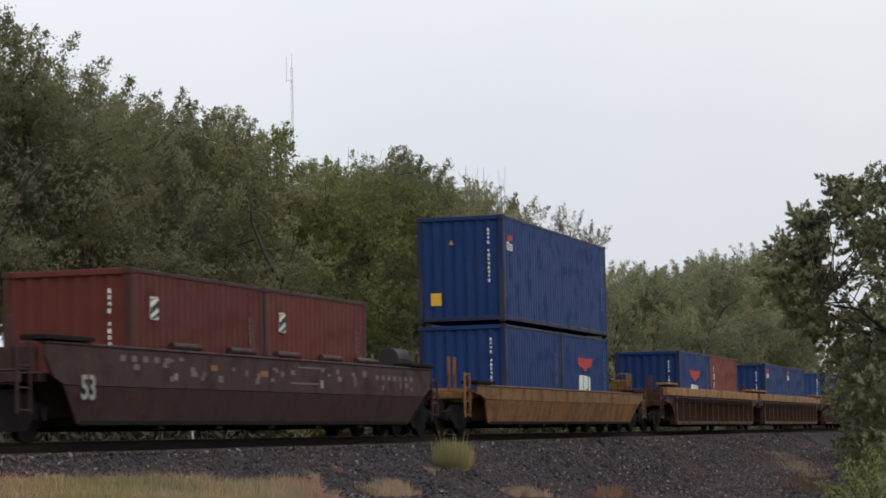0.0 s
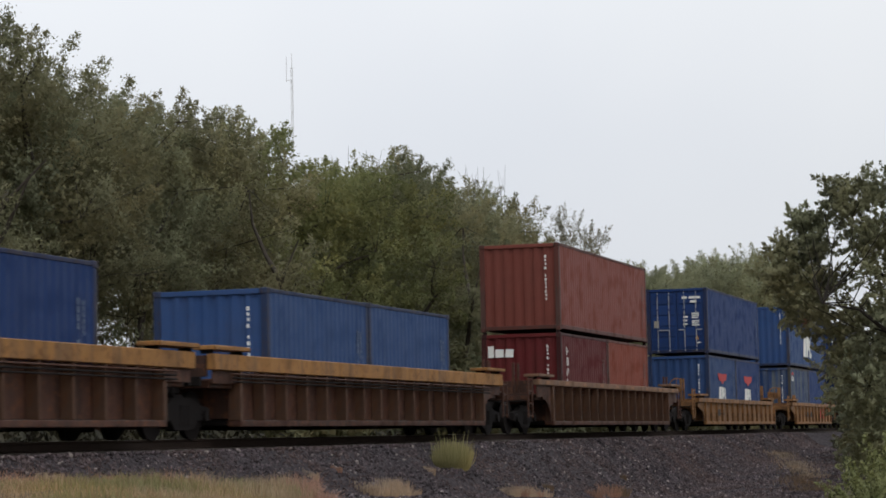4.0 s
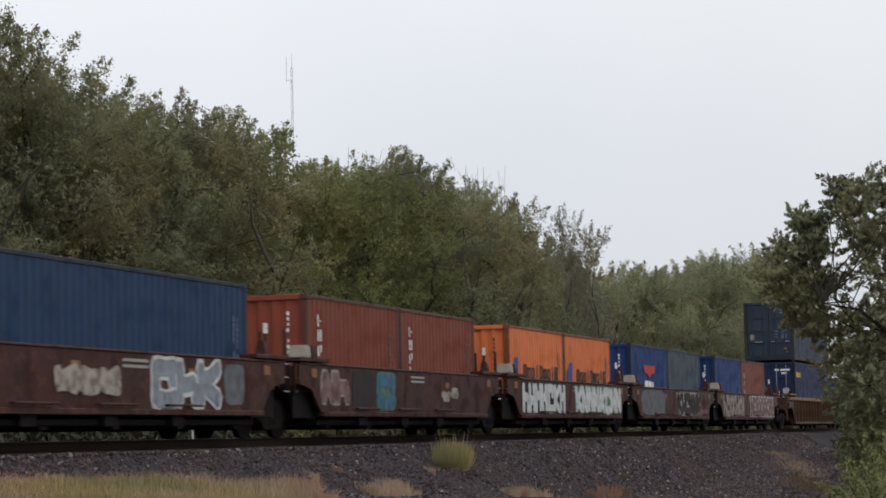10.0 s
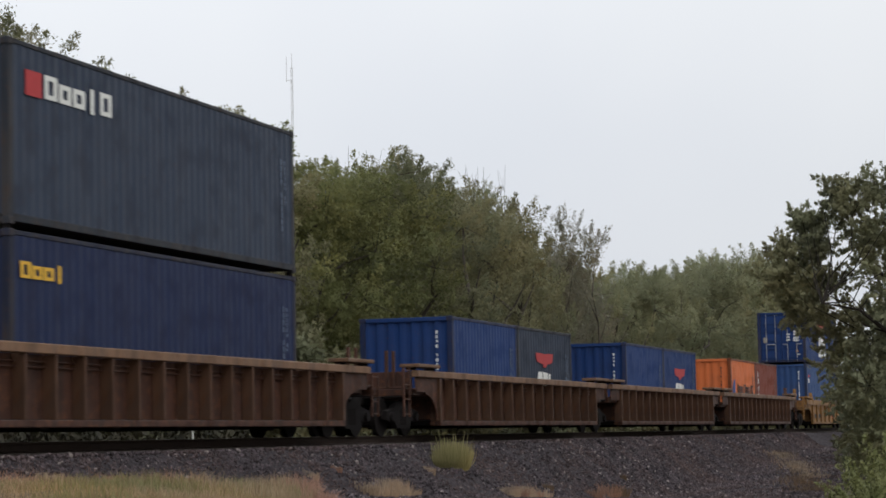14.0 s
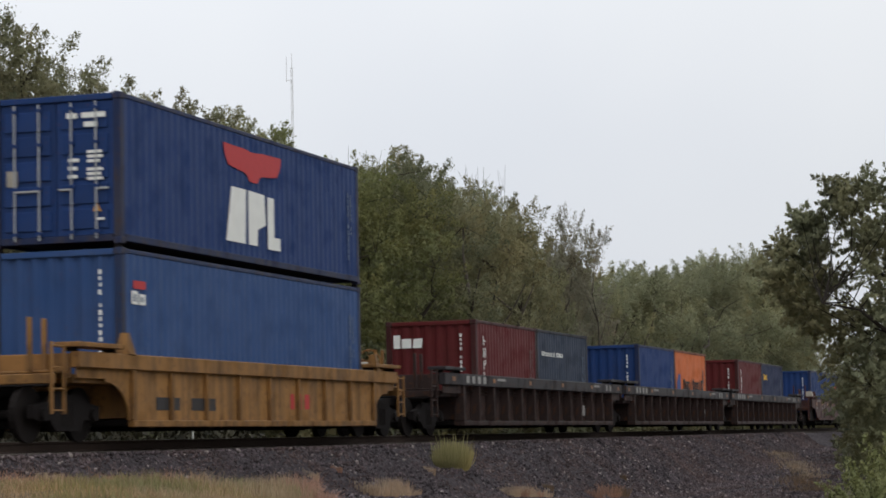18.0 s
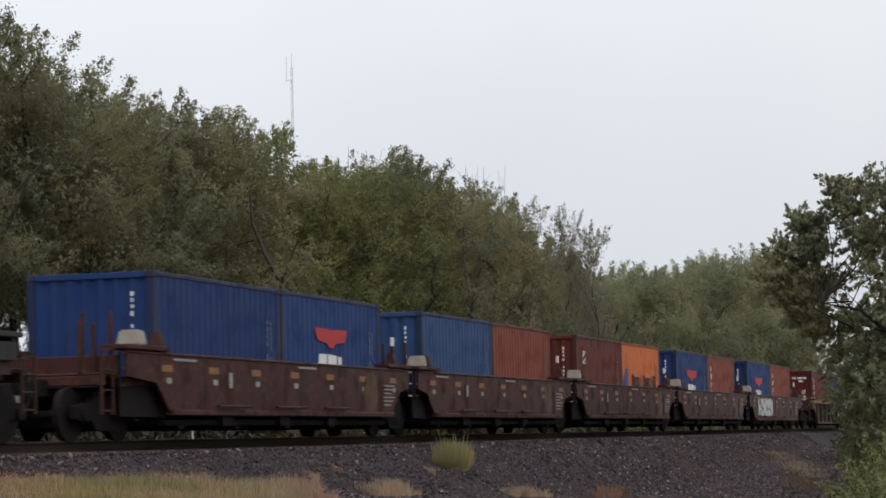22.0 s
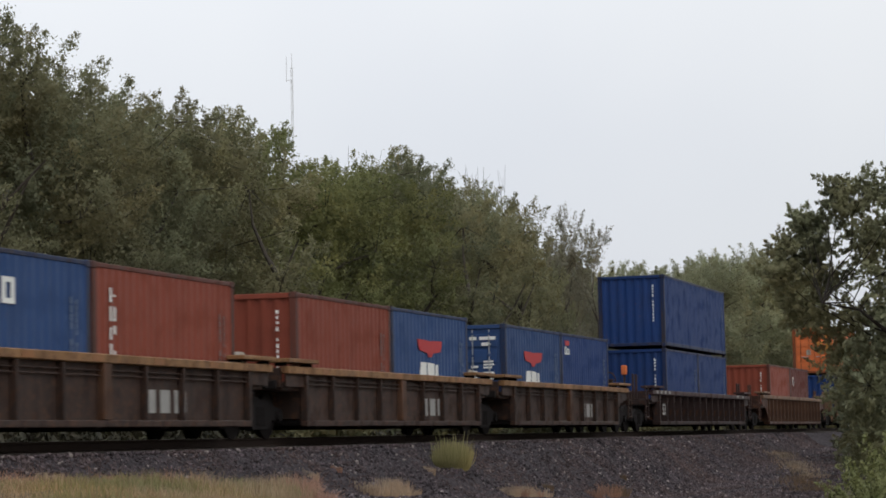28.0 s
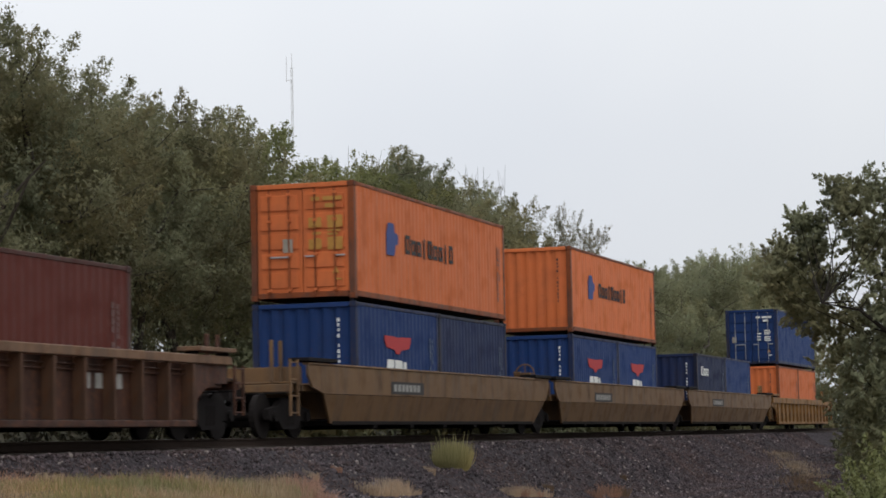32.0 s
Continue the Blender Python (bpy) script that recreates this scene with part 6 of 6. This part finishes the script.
            graffiti(c, y, -6.2, -1.4, 0.48, 1.44, None, SPRAYPALE, 6, 13, SPRAYBLACK, rim=0.025)
            graffiti(c, y, 0.2, 6.5, 0.48, 1.44, None, SPRAYPINK, 7, 14, SPRAYWHITE, rim=0.06)
    # brown ribbed car, slate stack with doors
    stack(312.7, [(C40, HIGH, NAVY, "yellow40", "doors")], (C40, HIGH, SLATE, "disc40", "doors"))
    c = put(well_car("ribbed", CAR_BROWN, SILL_TAN, COUPLED53, COUPLED53, 8.2, 1.5, "weathered brown ribbed well car", 17), 318.8)
    marks(c, -1.514, [(-9.7, -9.3, 1.38, 1.48)], REFLECT, "reflector")
    # three-unit brown ribbed car
    rows = [(335.75, [b20(BLUE, ""), b20(SLATE, "bird20")]), (355.4, [b20(BLUE, ""), b20(BLUE, "bird20")]), (375.2, [b20(ORANGE, "wave20"), b20(RUST, "column")])]
    for i, (u, low) in enumerate(rows):
        stack(u, low)
        put(well_car("ribbed", CAR_BROWN, SILL_TAN, COUPLED53 if i == 0 else SHARED53, COUPLED53 if i == 2 else SHARED53, 8.1, 1.5, "brown ribbed well car with a dusty top sill", 16), u + 6.1)
    # yellow car, blue stack with doors
    stack(397.15, [(C40, HIGH, BLUE2, "small")], (C40, STD, BLUE, "bird_low", "doors"))
    c = put(well_car("ribbed", CAR_GOLD, CAR_GOLD, (10.2, True), COUPLED40, 6.25, 1.42, "bright yellow ribbed well car", 9, 1.16, brake=True, tank=CREAM, recess=0.08), 403.25)
    marks(c, SHALLOW, [(-5.2, -4.2, 0.5, 0.72), (-3.7, -2.6, 0.5, 0.72)], BLACK, "number_panel")
    marks(c, SHALLOW, [(1.2, 1.4, 0.55, 0.85), (1.6, 1.8, 0.55, 0.85), (2.0, 2.25, 0.55, 0.85)], RED, "faded_red_bar")
    # three-unit grey car with amber reflectors
    rows = [(418.3, [b20(MAROON, "column", "tex"), b20(SLATE, "row")]), (437.9, [b20(BLUE, ""), b20(ORANGE, "wave20")]), (457.4, [b20(MAROON, "column", "tex"), b20(NAVY, "yellowrow")])]
    for i, (u, low) in enumerate(rows):
        stack(u, low)
        c = put(well_car("ribbed", CAR_SOOT, CAR_GREY, (11.7, True) if i == 0 else SHARED53, COUPLED53 if i == 2 else SHARED53, 8.2, 1.49, "sooty brown ribbed well car with a grey sill and amber reflectors", 13, 1.20, box=False, posts=i == 0), u + 6.1)
        marks(c, -1.514, [(-9.2 + 3.6 * k, -8.95 + 3.6 * k, 1.30, 1.41) for k in range(6)], REFLECT, "reflector")
        marks(c, -1.514, [(-8.0 + 0.5 * k, -7.75 + 0.5 * k, 1.26, 1.44) for k in range(4)] + [(-5.2, -4.4, 1.36, 1.42), (5.6, 6.3, 1.36, 1.42), (7.2, 7.4, 1.26, 1.44), (7.7, 7.9, 1.26, 1.44)], PALE)
        marks(c, WALL, [(5.0, 5.4, 0.5, 0.8), (-6.4, -6.2, 0.8, 1.0)], PALE)
    # five-unit red-brown car
    rows = [(478.9, [b20(BLUE, ""), b20(BLUE, "bird20")]), (494.2, [b20(BLUE2, ""), b20(RUST, "")]), (509.55, [b20(BRICK, "stripe"), b20(ORANGE, "wave20")]), (524.8, [b20(BLUE, "bird20"), b20(RUST, "column")]), (540.2, [b20(BLUE, "bird20"), b20(RUST, "column")])]
    for i, (u, low) in enumerate(rows):
        stack(u, low)
        c = put(well_car("notched", CAR_RED, CAR_RED, (9.7, True) if i == 0 else SHARED40, (9.7, True) if i == 4 else SHARED40, 6.05, 1.44, "red-brown smooth-sided well car with amber reflectors", z_bot=0.46 if i < 4 else 0.42, box=True, tank=CAR_DARK if i == 4 else None, seed=20 + i), u + 6.1)
        marks(c, -1.502, [(-6.4 + 2.05 * k, -5.95 + 2.05 * k, 1.16, 1.28) for k in range(7)], REFLECT, "reflector")
        marks(c, -1.502, [(-6.2 + 2.05 * k, -6.0 + 2.05 * k, 0.96, 1.06) for k in range(7)] + [(-3.4, -3.25, 0.92, 1.2), (-5.9, -4.9, 1.36, 1.40), (0.2, 1.2, 1.36, 1.40)] + [(5.5, 6.0 + 0.12 * (k % 3), 0.66 + 0.085 * k, 0.69 + 0.085 * k) for k in range(6)], PALE)
        if i in (1, 3, 0, 2):
            part("oval_emblem", flat([(4.6 + 0.48 * math.cos(k * 0.3927), 0.95 + 0.44 * math.sin(k * 0.3927)) for k in range(16)], 0.004), CAR_TAN, c, Matrix.Translation((0, -1.502, 0)), "faded tan oval emblem")
        if i == 4:
            graffiti(c, -1.5035, -5.3, -1.4, 0.52, 1.40, SPRAYPALE, SPRAYWHITE, 5, 33, SPRAYBLACK)
    # five-unit tan ribbed car
    rows = [(559.75, [b20(MAROON, "column", "doors"), b20(BLUE, "")]), (575.4, [b20(BLUE, "bird20"), b20(BLUE, "")]), (591.1, [b20(BLUE2, "disc20"), b20(RUST, "column")]), (606.55, [b20(RUST, ""), b20(BLUE2, "bird20")]), (622.3, [b20(BLUE2, "bird20", "doors"), b20(BLUE, "small")])]
    for i, (u, low) in enumerate(rows):
        stack(u, low)
        c = put(well_car("ribbed", CAR_UMBER, SILL_WORN, (9.75, True) if i == 0 else SHARED40, COUPLED40 if i == 4 else SHARED40, 6.25, 1.40, "brown ribbed well car with a pale worn top sill", 9, 1.25, tank=CREAM if i in (0, 2, 3) else None, posts=i == 0, brake=i == 4, recess=0.12), u + 6.1)
        marks(c, -1.514, [(-5.4 + 2.4 * k, -5.0 + 2.4 * k, 1.27, 1.38) for k in range(5)], REFLECT, "reflector")
        bar("mid_post", -0.16, 0.16, -1.505, -1.36, 0.33, 1.25, CAR_TAN, c, "tan double post at mid length")
        if i == 4:
            bar("valve_post", 8.03, 8.09, -1.32, -1.26, 1.11, 1.84, CAR_UMBER, c)
            bar("valve_box", 7.97, 8.15, -1.38, -1.20, 1.84, 2.16, ORANGE, c, "orange-red valve box", 0.03)
        marks(c, WALL - 0.12, [(1.7, 2.1, 0.45, 0.85), (2.3, 2.7, 0.45, 0.85), (2.9, 3.4, 0.45, 0.85)], PALE)
    # dark ribbed car, blue stack
    stack(643.65, [b20(BLUE, ""), b20(BLUE, "")], (C40, STD, BLUE, ""))
    c = put(well_car("ribbed", CAR_SOOT, CAR_DARK, COUPLED53, COUPLED53, 8.7, 1.40, "dark brown ribbed well car", 15, number="53"), 649.75)
    marks(c, -1.514, [(-9.3 + 0.7 * k, -9.0 + 0.7 * k, 1.28, 1.38) for k in range(4)] + [(8.0, 8.3, 1.28, 1.38), (6.8, 7.1, 1.28, 1.38)], PALE)
    marks(c, WALL, [(-5.0 + 1.12 * k, -4.5 + 1.12 * k, 0.62 + 0.12 * (k % 2), 0.70 + 0.12 * (k % 2)) for k in range(5)], FAINT)
    # brown ribbed car
    stack(667.0, [b20(RUST, ""), b20(BRICK, "stripe")])
    c = put(well_car("ribbed", CAR_BROWN, SILL_TAN, COUPLED53, COUPLED53, 8.2, 1.5, "tan-brown ribbed well car", 16), 673.1)
    marks(c, WALL, [(4.0, 4.4, 0.85, 1.1), (4.6, 4.9, 0.85, 1.1), (5.1, 5.6, 0.85, 1.1), (-5.0, -4.5, 0.9, 1.15)], PALE)
    # smooth ochre three-unit car
    rows = [(690.7, [b20(BLUE, "bird20"), b20(NAVY, "")], (C40, STD, ORANGE, "wave40", "doors")), (710.3, [b20(BLUE, "bird20"), b20(BLUE, "bird20")], (C40, STD, ORANGE, "wave40")), (730.0, [b20(NAVY, "letters"), b20(BLUE, "")], None)]
    for i, (u, low, up) in enumerate(rows):
        stack(u, low, up)
        c = put(well_car("smooth", CAR_OCHRE, CAR_OCHRE, COUPLED53 if i == 0 else SHARED53, COUPLED53 if i == 2 else SHARED53, 8.2, 1.45, "dirty ochre smooth-sided well car", brake=i == 0), u + 6.1)
        marks(c, -1.502, [(-4.6, -2.2, 0.92, 1.2)], BLACK, "number_panel")
        marks(c, -1.507, [(-4.4 + 0.28 * k, -4.2 + 0.28 * k, 0.98, 1.14) for k in range(7)], PALE)
    # the last stack in sight
    stack(750.2, [b20(ORANGE, ""), b20(ORANGE, "")], (C40, STD, BLUE, "", "doors"))
    put(well_car("ribbed", CAR_GOLD, CAR_GOLD, COUPLED53, COUPLED53, 8.3, 1.42, "yellow ribbed well car", 15, 1.16, recess=0.08), 756.3)


build_train()


def motions():
    """The whole train runs past at a steady speed, while gusts rock the trees."""
    for ob, swing, phase, rest in SWAYING:
        rows = []
        for k in range(65):
            t = 0.5 * k
            gust = 0.65 * math.sin(2.6 * t + phase) + 0.35 * math.sin(4.3 * t + 2.1 * phase) + 0.4 * math.sin(0.7 * t + 0.6 * phase)
            rows.append((t, rest @ pose(0, 0, 0, swing * gust, 0.5 * swing * math.sin(3.1 * t + 1.7 * phase), 0)))
        walk(ob, rows)
    for ob, u, z in MOVERS:
        walk(ob, [(t, pose(u - SPEED * t, 0, z)) for t in (0.0, 8.0, 16.0, 24.0, 32.0)])


motions()
